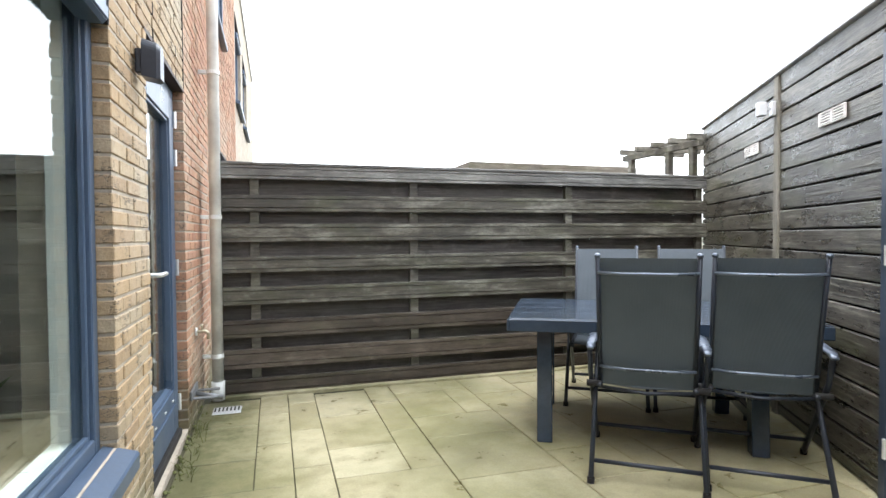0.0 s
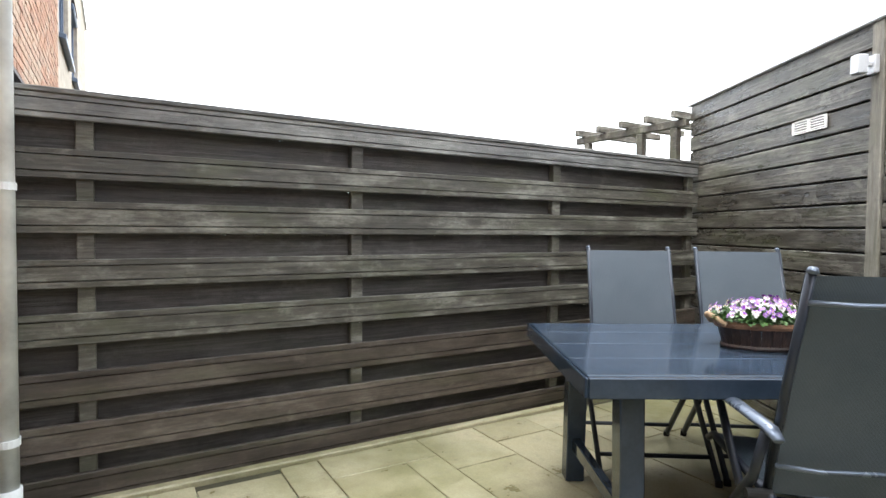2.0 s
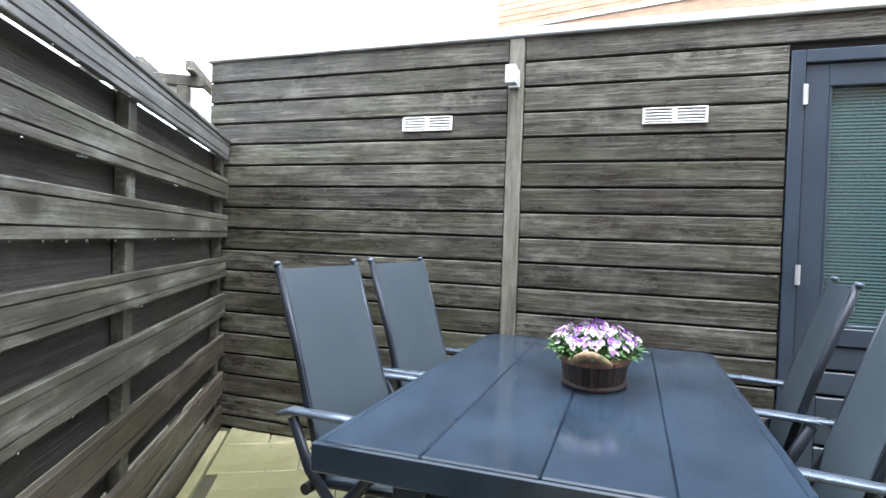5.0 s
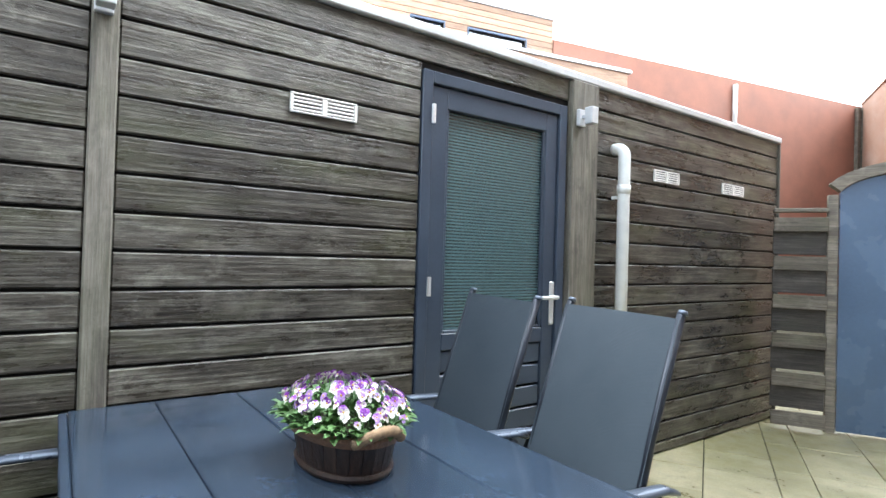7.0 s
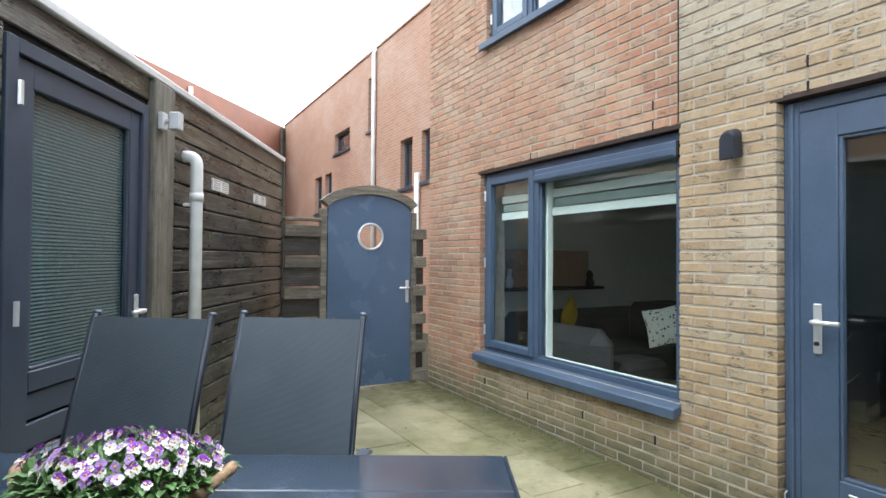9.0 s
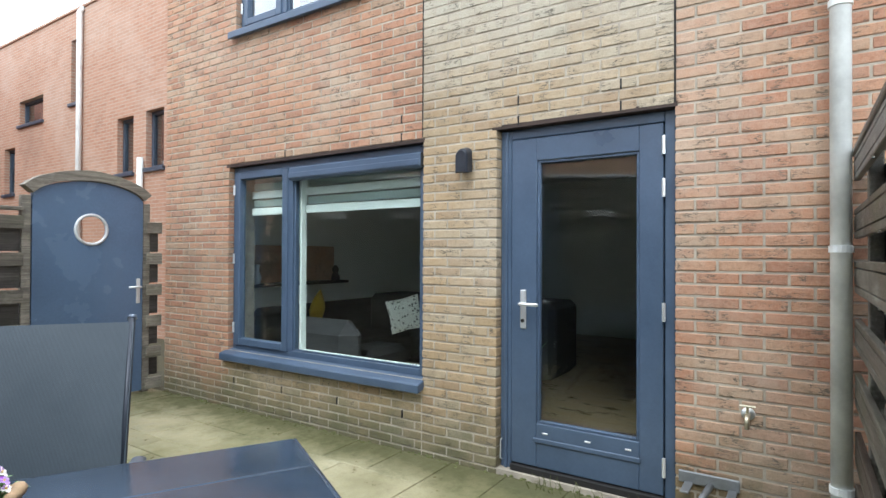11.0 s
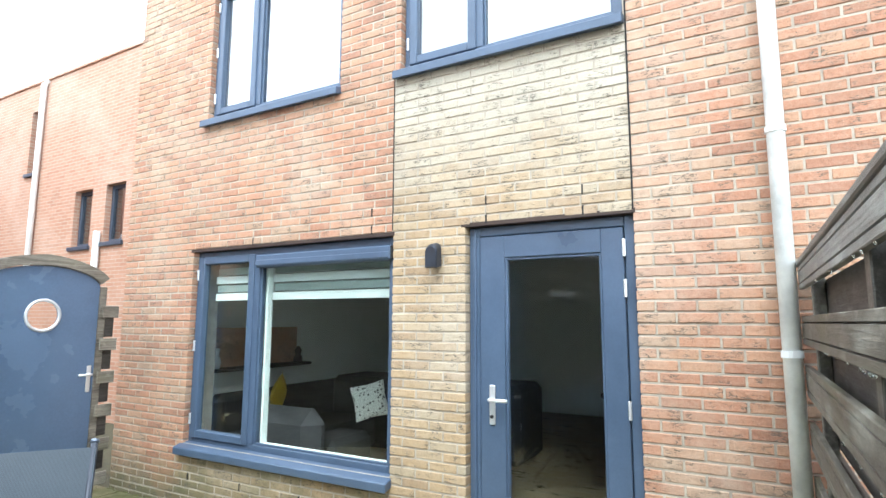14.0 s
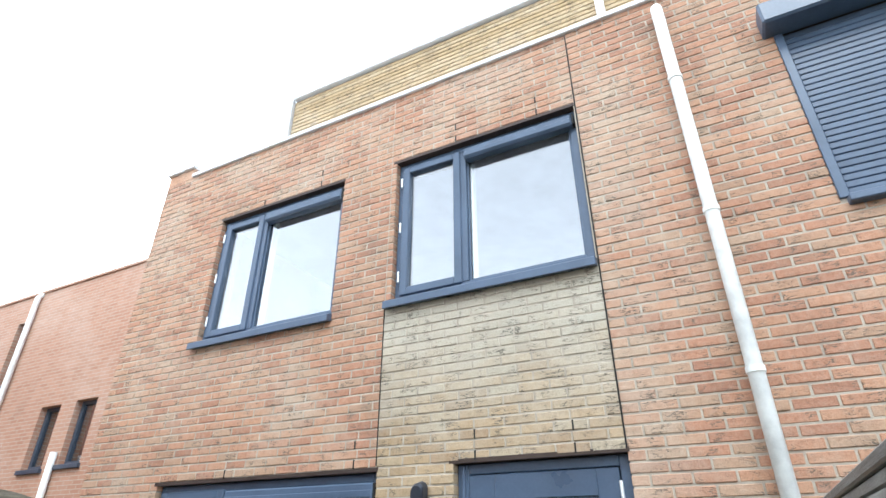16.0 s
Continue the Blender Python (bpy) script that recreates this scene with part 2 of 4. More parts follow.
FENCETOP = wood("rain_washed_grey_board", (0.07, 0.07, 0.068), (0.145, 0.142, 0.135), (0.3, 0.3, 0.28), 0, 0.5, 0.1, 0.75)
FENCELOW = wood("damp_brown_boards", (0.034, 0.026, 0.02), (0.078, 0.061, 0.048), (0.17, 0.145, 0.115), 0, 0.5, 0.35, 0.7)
# darker copy of the fence timber: shade on recessed boards put into the colour
FENCESHADE = wood("shade_darkened_boards", (0.018, 0.015, 0.013), (0.05, 0.043, 0.038), (0.12, 0.11, 0.1), 0, 0.6, 0.2, 0.5)
POSTWOOD = wood("weathered_post", (0.05, 0.045, 0.037), (0.12, 0.11, 0.09), (0.23, 0.215, 0.18), 2, 0.7, 0.4)
PALEWOOD = wood("grey_weathered_boards", (0.07, 0.06, 0.05), (0.17, 0.15, 0.12), (0.34, 0.31, 0.26), 0, 0.75, 0.45)
CLAD = wood("orange_cedar_cladding", (0.24, 0.145, 0.09), (0.33, 0.205, 0.13), (0.4, 0.27, 0.19), 0, 0.7)
BARREL = wood("dark_barrel_staves", (0.012, 0.008, 0.007), (0.045, 0.026, 0.02), (0.11, 0.07, 0.05), 2, 0.5)
HOOP = wood("brown_wooden_hoop", (0.12, 0.06, 0.03), (0.25, 0.13, 0.07), (0.36, 0.21, 0.12), 0, 0.5)
SLAB = slab("algae_stained_sand_slabs")
SOIL = plain("damp_joint_sand", (0.06, 0.055, 0.03), 0.95, 0, 0.4, 9, 0.4)
GLASS = glass("clear_glass", 0.0, False, (0.9, 0.985, 0.965))
COATED = glass("coated_glass", 0.0, False, (0.9, 0.95, 1.0), 2.6)
REED = glass("reeded_glass", 0.22, True, (0.15, 0.24, 0.26), 1.6)
ROPE = plain("hemp_rope", (0.4, 0.27, 0.16), 0.9, 0, 0.4, 60, 0.6)
LEAF = plain("pansy_leaf", (0.1, 0.2, 0.055), 0.5, 0, 0.5, 40)
VIOLET = plain("violet_petal", (0.26, 0.045, 0.42), 0.6, 0, 0.4, 60)
CREAM = plain("white_petal", (0.8, 0.77, 0.72), 0.6, 0, 0.15, 60)
LILAC = plain("lilac_petal", (0.42, 0.25, 0.58), 0.6, 0, 0.3, 60)
YOLK = plain("yellow_flower_eye", (0.75, 0.5, 0.05), 0.6)
PLASTER = plain("white_plaster", (0.72, 0.72, 0.69), 0.9, 0, 0.06, 2)
PARQUET = wood("brown_parquet", (0.16, 0.1, 0.055), (0.26, 0.17, 0.1), (0.34, 0.23, 0.14), 1, 0.4)
SOFA = plain("charcoal_upholstery", (0.05, 0.048, 0.05), 0.95, 0, 0.25, 30, 0.5)
GREYSOFA = plain("grey_upholstery", (0.055, 0.055, 0.06), 0.95, 0, 0.2, 30, 0.5)
BLIND = plain("white_roman_blind", (0.8, 0.84, 0.82), 0.8, 0, 0.06)
# shaded, slightly green copy of the white blind cloth
SHADEDBLIND = plain("shaded_green_tinged_blind", (0.38, 0.44, 0.42), 0.8, 0, 0.06)
MUSTARD = plain("mustard_cloth", (0.55, 0.36, 0.03), 0.9)
BRASS = plain("brass_tap", (0.6, 0.55, 0.42), 0.35, 0.8, 0.2)
MOSS = plain("moss_and_weeds", (0.12, 0.13, 0.045), 0.95, 0, 0.4, 40, 0.5)


def sling():
    m, n, l, p = material("woven_sling_mesh", 0.45)
    v = coords(n, l, (1, 1, 1), False)
    w = n.new("ShaderNodeTexWave")
    w.inputs["Scale"].default_value = 90.0
    w.bands_direction = "X"
    l.new(v, w.inputs["Vector"])
    big = noise_of(n, l, v, 3)
    c = ramp_of(n, l, big, [(0.3, (0.052, 0.068, 0.084)), (0.7, (0.074, 0.092, 0.111))])
    c = mix_of(n, l, 0.3, c, w.outputs["Color"], "OVERLAY")
    l.new(c, p.inputs["Base Color"])
    bump_of(n, l, w.outputs["Fac"], p, 0.3, 0.002)
    return m


SLING = sling()


# ---- mesh building ----
def chamfer_faces():
    faces = []
    def vid(c, a):
        return (c[0] * 4 + c[1] * 2 + c[2]) * 3 + a
    def orient(f):
        pts = []
        for i in f:
            c, a = divmod(i, 3)
            s = [1 if (c >> (2 - k)) & 1 else -1 for k in range(3)]
            pts.append(Vector([s[k] * (1.0 if k == a else 0.8) for k in range(3)]))
        nrm = (pts[1] - pts[0]).cross(pts[2] - pts[0])
        mid = sum(pts, Vector()) / len(pts)
        return f if nrm.dot(mid) > 0 else f[::-1]
    for a in range(3):
        b, c = (a + 1) % 3, (a + 2) % 3
        for s in (0, 1):
            f = []
            for sb, sc in ((0, 0), (1, 0), (1, 1), (0, 1)):
                k = [0, 0, 0]
                k[a], k[b], k[c] = s, sb, sc
                f.append(vid(k, a))
            faces.append(orient(tuple(f)))
        for sb in (0, 1):
            for sc in (0, 1):
                k0, k1 = [0, 0, 0], [0, 0, 0]
                k0[b] = k1[b] = sb
                k0[c] = k1[c] = sc
                k1[a] = 1
                faces.append(orient((vid(k0, b), vid(k1, b), vid(k1, c), vid(k0, c))))
    for i in (0, 1):
        for j in (0, 1):
            for k in (0, 1):
                faces.append(orient((vid((i, j, k), 0), vid((i, j, k), 1), vid((i, j, k), 2))))
    return faces


CHAMFER = chamfer_faces()
PLAINBOX = [(0, 1, 3, 2), (4, 6, 7, 5), (0, 4, 5, 1), (2, 3, 7, 6), (0, 2, 6, 4), (1, 5, 7, 3)]


class Mesh:
    def __init__(self):
        self.v, self.f, self.smooth = [], [], False

    def box(self, x0, y0, z0, x1, y1, z1, b=0.0, m=None):
        lo, hi = (min(x0, x1), min(y0, y1), min(z0, z1)), (max(x0, x1), max(y0, y1), max(z0, z1))
        base = len(self.v)
        if b <= 0:
            pts = [Vector((hi[0] if i else lo[0], hi[1] if j else lo[1], hi[2] if k else lo[2])) for i in (0, 1) for j in (0, 1) for k in (0, 1)]
            faces = PLAINBOX
        else:
            pts = []
            for i in (0, 1):
                for j in (0, 1):
                    for k in (0, 1):
                        s = (i, j, k)
                        for a in range(3):
                            pts.append(Vector([(hi[q] - (0 if q == a else b)) if s[q] else (lo[q] + (0 if q == a else b)) for q in range(3)]))
            faces = CHAMFER
        self.v += [m @ q if m else q for q in pts]
        self.f += [tuple(base + i for i in f) for f in faces]
        return self

    def tube(self, pts, r, sides=10, closed=False, flat=1.0):
        pts = [Vector(q) for q in pts]
        base, n = len(self.v), len(pts)
        up = None
        for i, q in enumerate(pts):
            a = pts[(i - 1) % n] if closed else pts[max(i - 1, 0)]
            c = pts[(i + 1) % n] if closed else pts[min(i + 1, n - 1)]
            t = (c - a).normalized()
            if up is None:
                up = Vector((0, 0, 1)) if abs(t.z) < 0.9 else Vector((0, 1, 0))
            side = t.cross(up).normalized()
            up = side.cross(t).normalized()
            rr = r[i] if isinstance(r, (list, tuple)) else r
            for k in range(sides):
                ang = 2 * math.pi * k / sides
                self.v.append(q + side * (rr * math.cos(ang)) + up * (rr * flat * math.sin(ang)))
        for i in range(n if closed else n - 1):
            for k in range(sides):
                a, b2 = base + i * sides + k, base + i * sides + (k + 1) % sides
                c, d = base + ((i + 1) % n) * sides + (k + 1) % sides, base + ((i + 1) % n) * sides + k
                self.f.append((a, d, c, b2))
        if not closed:
            self.f.append(tuple(base + k for k in range(sides)))
            self.f.append(tuple(base + (n - 1) * sides + k for k in reversed(range(sides))))
        return self

    def lathe(self, rings, sides=28, centre=(0, 0), m=None):
        """Rings of (rx, ry, z), closed at both ends."""
        base = len(self.v)
        for rx, ry, z in rings:
            for k in range(sides):
                a = 2 * math.pi * k / sides
                q = Vector((centre[0] + rx * math.cos(a), centre[1] + ry * math.sin(a), z))
                self.v.append(m @ q if m else q)
        for i in range(len(rings) - 1):
            for k in range(sides):
                a, b2 = base + i * sides + k, base + i * sides + (k + 1) % sides
                self.f.append((a, b2, b2 + sides, a + sides))
        self.f.append(tuple(base + k for k in reversed(range(sides))))
        self.f.append(tuple(base + (len(rings) - 1) * sides + k for k in range(sides)))
        return self

    def prism(self, outline, y0, y1):
        """An outline of (x, z), counter-clockwise seen from -y, drawn out from y0 to y1."""
        base, n = len(self.v), len(outline)
        for y in (y0, y1):
            self.v += [Vector((x, y, z)) for x, z in outline]
        self.f.append(tuple(base + i for i in range(n)))
        self.f.append(tuple(base + n + i for i in reversed(range(n))))
        for i in range(n):
            j = (i + 1) % n
            self.f.append((base + j, base + i, base + n + i, base + n + j))
        return self

    def data(self, name, mat, smooth=False):
        me = bpy.data.meshes.new(name)
        me.from_pydata([tuple(q) for q in self.v], [], self.f)
        me.materials.append(mat)
        if smooth:
            me.polygons.foreach_set("use_smooth", [True] * len(me.polygons))
        me.update()
        return me


def part(name, mesh, mat, parent=None, label="", at=None, smooth=False, kind=""):
    me = mesh if isinstance(mesh, bpy.types.Mesh) else mesh.data(name, mat, smooth)
    ob = new(name, me)
    ob.parent = parent
    if at is not None:
        ob.matrix_basis = at
    return tagged(ob, label, kind=kind)


def thing(name, label, category, at=None, group="", kind=""):
    ob = new(name)
    if at is not None:
        ob.matrix_basis = at
    return tagged(ob, label, category, group, kind)


def rects_with_holes(y0, y1, z0, z1, holes):
    """The rectangle cut into pieces that leave the holes open."""
    ys = sorted({y0, y1, *[h[0] for h in holes], *[h[1] for h in holes]})
    out = []
    for a, b in zip(ys, ys[1:]):
        mid = (a + b) / 2
        z = z0
        for h in sorted([h for h in holes if h[0] < mid < h[1]], key=lambda q: q[2]):
            if h[2] > z:
                out.append((a, b, z, h[2]))
            z = h[3]
        if z < z1:
            out.append((a, b, z, z1))
    return out


# ---- plan ----
SHED = pose(3.025, 1.7126, 0, 0, 0, 61.27)       # x along the shed front, y out of it
CHAIRS_AT = pose(1.79, 3.158, 0, 0, 0, -28.73)   # x along the row of chairs towards the shed, y across the table
TABLE_AT = pose(1.799, 3.172, 0, 0, 0, -29.3)
FENCE_Y = 4.76
WIN = (0.26, 2.385, 0.5, 2.135)
DOOR = (2.95, 4.0, 0.02, 2.15)
UP1 = (0.345, 1.87, 3.33, 4.63)
UP2 = (2.43, 3.98, 3.33, 4.63)
N1 = (5.33, 6.9, 3.36, 4.7)
N2 = (9.2, 10.7, 3.33, 4.63)
N3 = (11.3, 12.8, 3.33, 4.63)
N4 = (5.9, 8.0, 0.5, 2.135)
HOLES = [WIN, DOOR, UP1, UP2, N1, N2, N3, N4]
WALL_L, WALL_R, WALL_TOP = -0.74, 16.0, 5.38

# ---- ground ----
g = Mesh().box(-300, -300, -0.4, 300, 300, -0.05)
tagged(part("ground", g, SOIL), "damp sandy ground under the patio", "ground", kind="structure")

# ---- house facade ----
w = Mesh()
for a, b, c, d in rects_with_holes(WALL_L, WALL_R, -0.2, WALL_TOP, [(a - 0.005, b + 0.005, c, d) for a, b, c, d in HOLES]):
    w.box(-0.3, a, c, -0.005, b, d)
wall_house = tagged(part("wall_house", w, MORTAR), "red and ochre brick house facade with sandy mortar", "wall", kind="structure")
g = Mesh().box(-9, WALL_L, 5.2, -0.31, WALL_R, 5.36)
tagged(part("roof_terrace", g, ZINC), "flat roof terrace behind the parapet", "roof", kind="structure")
g = Mesh().box(-0.33, -0.32, WALL_TOP + 0.002, 0.03, WALL_R, WALL_TOP + 0.05, 0.006)
tagged(part("trim_parapet", g, ZINC), "pale zinc parapet capping", "trim", kind="structure")
pier = thing("parapet_pier", "red brick corner pier with zinc cap", "pier")
part("pier_body", Mesh().box(-0.3, WALL_L, WALL_TOP + 0.002, 0.0, -0.33, 5.52, 0.004), RED, pier)
part("pier_cap", Mesh().box(-0.33, WALL_L - 0.02, 5.522, 0.03, -0.31, 5.56, 0.006), ZINC, pier)
g = Mesh().box(-9, WALL_L, -0.2, -0.31, WALL_L + 0.25, 5.19)
tagged(part("wall_end", g, RED), "red brick end wall of the house", "wall", kind="structure")
# set-back top storey
top = thing("roof_storey", "set-back top storey in ochre brick with zinc edge", "storey")
for i in range(28):
    part("brick_course", Mesh().box(-1.05, 0.12, 5.37 + i * 0.0615, -0.9, 9.0, 5.37 + i * 0.0615 + 0.053, 0.004), OCHRE, top)
part("storey_end", Mesh().box(-1.1, -0.2, 5.37, -0.85, 0.11, 7.15, 0.006), ZINC, top)
part("storey_cap", Mesh().box(-1.1, 0.12, 7.102, -0.85, 9.0, 7.15, 0.006), ZINC, top)
part("storey_downpipe", Mesh().tube([(-0.84, 4.25, 5.4), (-0.84, 4.25, 7.05)], 0.045, 12), PIPE, top, smooth=True)


def zone(y, z):
    if 2.38 < y < 4.0 and z < 3.3:
        return 1
    if 0.26 < y < 2.4 and z < 0.47:
        return 1
    return 0


def brick_rows(y0, y1, z0, z1, holes):
    """Courses in running bond, cut at openings and at the two movement joints."""
    course, length, joint = 0.0625, 0.193, 0.0115
    out = []
    k = math.floor(z0 / course)
    while k * course + 0.027 < z1 - 0.02:
        z = k * course + 0.027
        spans = [(y0, y1)]
        for h in holes:
            if h[2] - 0.03 < z + 0.026 < h[3] + 0.01:
                cut = []
                for a, b in spans:
                    if h[1] <= a or h[0] >= b:
                        cut.append((a, b))
                    else:
                        if h[0] - a > 0.05:
                            cut.append((a, h[0]))
                        if b - h[1] > 0.05:
                            cut.append((h[1], b))
                spans = cut
        for j in (2.38, 4.0):
            spans = [q for a, b in spans for q in (((a, j - 0.004), (j + 0.004, b)) if a < j - 0.01 and b > j + 0.01 else ((a, b),))]
        for a, b in spans:
            step = length + joint
            y = a - (step / 2 if k % 2 else 0)
            while y < b:
                s, e = max(y, a), min(y + length, b)
                if b - e < 0.05:
                    e = b
                if e - s > 0.045:
                    out.append((s, e, z, z + course - joint))
                y += step
        k += 1
    return out


NEAR = [(2.38, 2.95, 0.0, 2.13), (4.0, 4.62, 0.0, 2.3)]
rows_all = brick_rows(WALL_L, 9.0, -0.06, WALL_TOP - 0.01, HOLES)
rng = random.Random(3)
far_bricks = (Mesh(), Mesh())
near_bricks = []
for s, e, z0, z1 in rows_all:
    zn = zone((s + e) / 2, (z0 + z1) / 2)
    out = rng.uniform(-0.0025, 0.003)
    if any(a <= (s + e) / 2 <= b and c <= z0 <= d for a, b, c, d in NEAR) and len(near_bricks) < 300:
        near_bricks.append((s, e, z0, z1, zn, out))
    else:
        far_bricks[zn].box(-0.1, s, z0, out, e, z1, 0.0035)
part("red_bricks", far_bricks[0], RED, wall_house, kind="stuff")
part("ochre_bricks", far_bricks[1], YELLOW, wall_house, kind="stuff")
# open joints above the openings, movement joints and lintels
g = Mesh()
for y, z in ((3.1, 2.178), (3.72, 2.178), (3.1, 2.303), (3.72, 2.303), (1.0, 2.178), (2.2, 2.178), (2.2, 2.303), (3.0, 4.678), (3.0, 4.803), (3.7, 4.678), (3.7, 4.803), (0.9, 4.678), (1.6, 4.678), (1.6, 4.803)):
    g.box(-0.02, y - 0.005, z - 0.028, 0.0045, y + 0.005, z + 0.028)
g.box(-0.02, 3.996, 2.16, 0.0042, 4.004, 5.37)
g.box(-0.02, 2.377, 2.16, 0.001, 2.383, 3.3)
part("open_joints", g, BLACK, wall_house, "dark open joints")
for h in HOLES:
    part("lintel", Mesh().box(-0.11, h[0] - 0.03, h[3] - 0.012, 0.002, h[1] + 0.012, h[3] + 0.014), STEEL, wall_house)
for i in range(7):
    y = 0.35 + i * 0.62
    if y < 2.3:
        part("weep_joint", Mesh().box(-0.01, y, 0.213, 0.0045, y + 0.01, 0.267), BLACK, wall_house)
# algae line and weeds at the foot
g = Mesh()
for i in range(170):
    y = rng.uniform(-0.7, 4.7)
    x = abs(rng.gauss(0.012, 0.03)) + 0.004
    h = rng.uniform(0.003, 0.009)
    g.lathe([(h * 1.4, h * 2, -0.004), (h * 1.1, h * 1.5, h * 0.5), (h * 0.3, h * 0.4, h * 0.8)], 6, (x, y))
for i in range(46):
    y = rng.choice((3.55, 3.9, 4.05, 3.3)) + rng.gauss(0, 0.07)
    x, h = rng.uniform(0.02, 0.12), rng.uniform(0.03, 0.09)
    g.tube([(x, y, 0), (x + rng.uniform(-.02, .02), y + rng.uniform(-.02, .02), h * .6), (x + rng.uniform(-.05, .05), y + rng.uniform(-.05, .05), h)], [0.003, 0.002, 0.0006], 4)
tagged(part("weeds", g, MOSS), "green moss and small weeds along the wall foot", "weeds", kind="stuff")


# ---- windows and doors of the house ----
def bars(mesh, y0, y1, z0, z1, x0, x1, t, b=0.004):
    mesh.box(x0, y0, z0, x1, y0 + t, z1, b)
    mesh.box(x0, y1 - t, z0, x1, y1, z1, b)
    mesh.box(x0, y0 + t, z0, x1, y1 - t, z0 + t, b)
    mesh.box(x0, y0 + t, z1 - t, x1, y1 - t, z1, b)
    return mesh


def pane(y0, y1, z0, z1, x, parent, mat=None):
    ob = part("pane", Mesh().box(x - 0.01, y0, z0, x + 0.01, y1, z1), mat or GLASS, parent)
    ob.visible_shadow = False
    return ob


def house_window(name, h, split, label, sill_z=None):
    y0, y1, z0, z1 = h
    win = thing(name, label, "window", kind="structure")
    y0, y1, z1 = y0 + 0.002, y1 - 0.002, z1 - 0.014
    m = bars(Mesh(), y0, y1, z0, z1, -0.14, -0.055, 0.055)
    m.box(-0.14, y0 + split - 0.03, z0 + 0.055, -0.052, y0 + split + 0.03, z1 - 0.055, 0.004)
    part("window_frame", m, BLUE, win)
    cas = part("casement", bars(Mesh(), y0 + 0.045, y0 + split - 0.02, z0 + 0.045, z1 - 0.045, -0.115, -0.035, 0.062, 0.006), BLUE, win)
    part("pane", Mesh().box(-0.095, y0 + 0.1, z0 + 0.1, -0.075, y0 + split - 0.075, z1 - 0.1), COATED if z0 > 3 else GLASS, cas).visible_shadow = False
    for z in (z0 + 0.2, (z0 + z1) / 2, z1 - 0.2):
        part("hinge", Mesh().tube([(-0.028, y0 + 0.04, z - 0.045), (-0.028, y0 + 0.04, z + 0.045)], 0.009, 8), CHROME, cas)
    pane(y0 + split + 0.025, y1 - 0.05, z0 + 0.05, z1 - 0.05, -0.1, win, COATED if z0 > 3 else GLASS)
    part("glazing_bead", bars(Mesh(), y0 + split + 0.03, y1 - 0.055, z0 + 0.055, z1 - 0.055, -0.088, -0.07, 0.016, 0.003), BLUE, win)
    part("inner_frame", bars(Mesh(), y0 + split + 0.03, y1 - 0.03, z0 + 0.03, z1 - 0.03, -0.2, -0.142, 0.024, 0.003), BLIND, win, "white inner frame")
    v = Mesh().box(-0.09, y0 + split + 0.03, z1 - 0.165, 0.0, y1 - 0.02, z1 - 0.06, 0.012)
    v.box(-0.05, y0 + split + 0.035, z1 - 0.15, 0.006, y1 - 0.03, z1 - 0.105, 0.004)
    grille = part("vent_grille", v, BLUE, win)
    part("grille_cap", Mesh().box(-0.085, y1 - 0.0195, z1 - 0.16, 0.002, y1 - 0.006, z1 - 0.065, 0.003), BLACK, grille)
    s = Mesh()
    s.box(-0.054, h[0] - 0.035, z0 - 0.05, 0.065, h[1] + 0.012, z0 + 0.012, 0.006)
    for q in s.v:
        q.z -= 0.3 * (q.x + 0.054)
    part("window_sill", s, BLUE, win, "projecting slate-blue sill")
    return win


house_window("window_1", WIN, 0.74, "slate-blue living room window with side casement")
house_window("window_2", UP1, 0.56, "slate-blue upper window mirroring white sky")
house_window("window_3", UP2, 0.6, "slate-blue upper window above the door")
house_window("window_4", N2, 0.56, "slate-blue upper window of the next house")
house_window("window_5", N3, 0.56, "slate-blue upper window of the next house")
house_window("window_6", N4, 0.74, "slate-blue ground window of the next house")
# neighbour's roller shutter
sh = thing("roller_shutter", "closed blue-grey roller shutter on the next house", "shutter")
part("shutter_box", Mesh().box(-0.02, N1[0] - 0.06, N1[3] - 0.06, 0.16, N1[1] + 0.06, N1[3] + 0.12, 0.015), BLUE, sh)
for y in (N1[0], N1[1] - 0.05):
    part("guide_rail", Mesh().box(-0.05, y, N1[2], 0.012, y + 0.05, N1[3] - 0.062, 0.004), BLUE, sh)
slat = Mesh().box(-0.035, N1[0] + 0.052, 0, -0.015, N1[1] - 0.052, 0.043, 0.006).data("shutter_slat", BLUE)
for i in range(28):
    part("shutter_slat", slat, BLUE, sh, at=pose(0, 0, N1[2] + 0.02 + i * 0.045))
part("sill", Mesh().box(-0.1, N1[0] + 0.03, N1[2] - 0.05, 0.06, N1[1], N1[2] - 0.003, 0.006), BLUE, sh)

door = thing("door_1", "closed slate-blue glazed back door", "door", kind="structure")
y0, y1, z0, z1 = DOOR[0] + 0.003, DOOR[1] - 0.003, 0.02, DOOR[3] - 0.014
m = Mesh().box(-0.14, y0, z0, -0.06, y0 + 0.075, z1, 0.005)
m.box(-0.14, y1 - 0.06, z0, -0.06, y1, z1, 0.005).box(-0.14, y0 + 0.075, z1 - 0.06, -0.06, y1 - 0.06, z1, 0.005)
m.box(-0.14, y0 + 0.03, z0, -0.045, y0 + 0.05, z1 - 0.01, 0.004)
part("door_frame", m, BLUE, door)
part("threshold", Mesh().box(-0.14, y0 + 0.076, 0.005, -0.03, y1 - 0.061, 0.06, 0.006), BLACK, door, "black threshold")
ly0, ly1, lz0, lz1 = y0 + 0.08, y1 - 0.065, 0.066, z1 - 0.066
gy0, gy1, gz0, gz1 = 3.2, 3.805, 0.33, 1.93
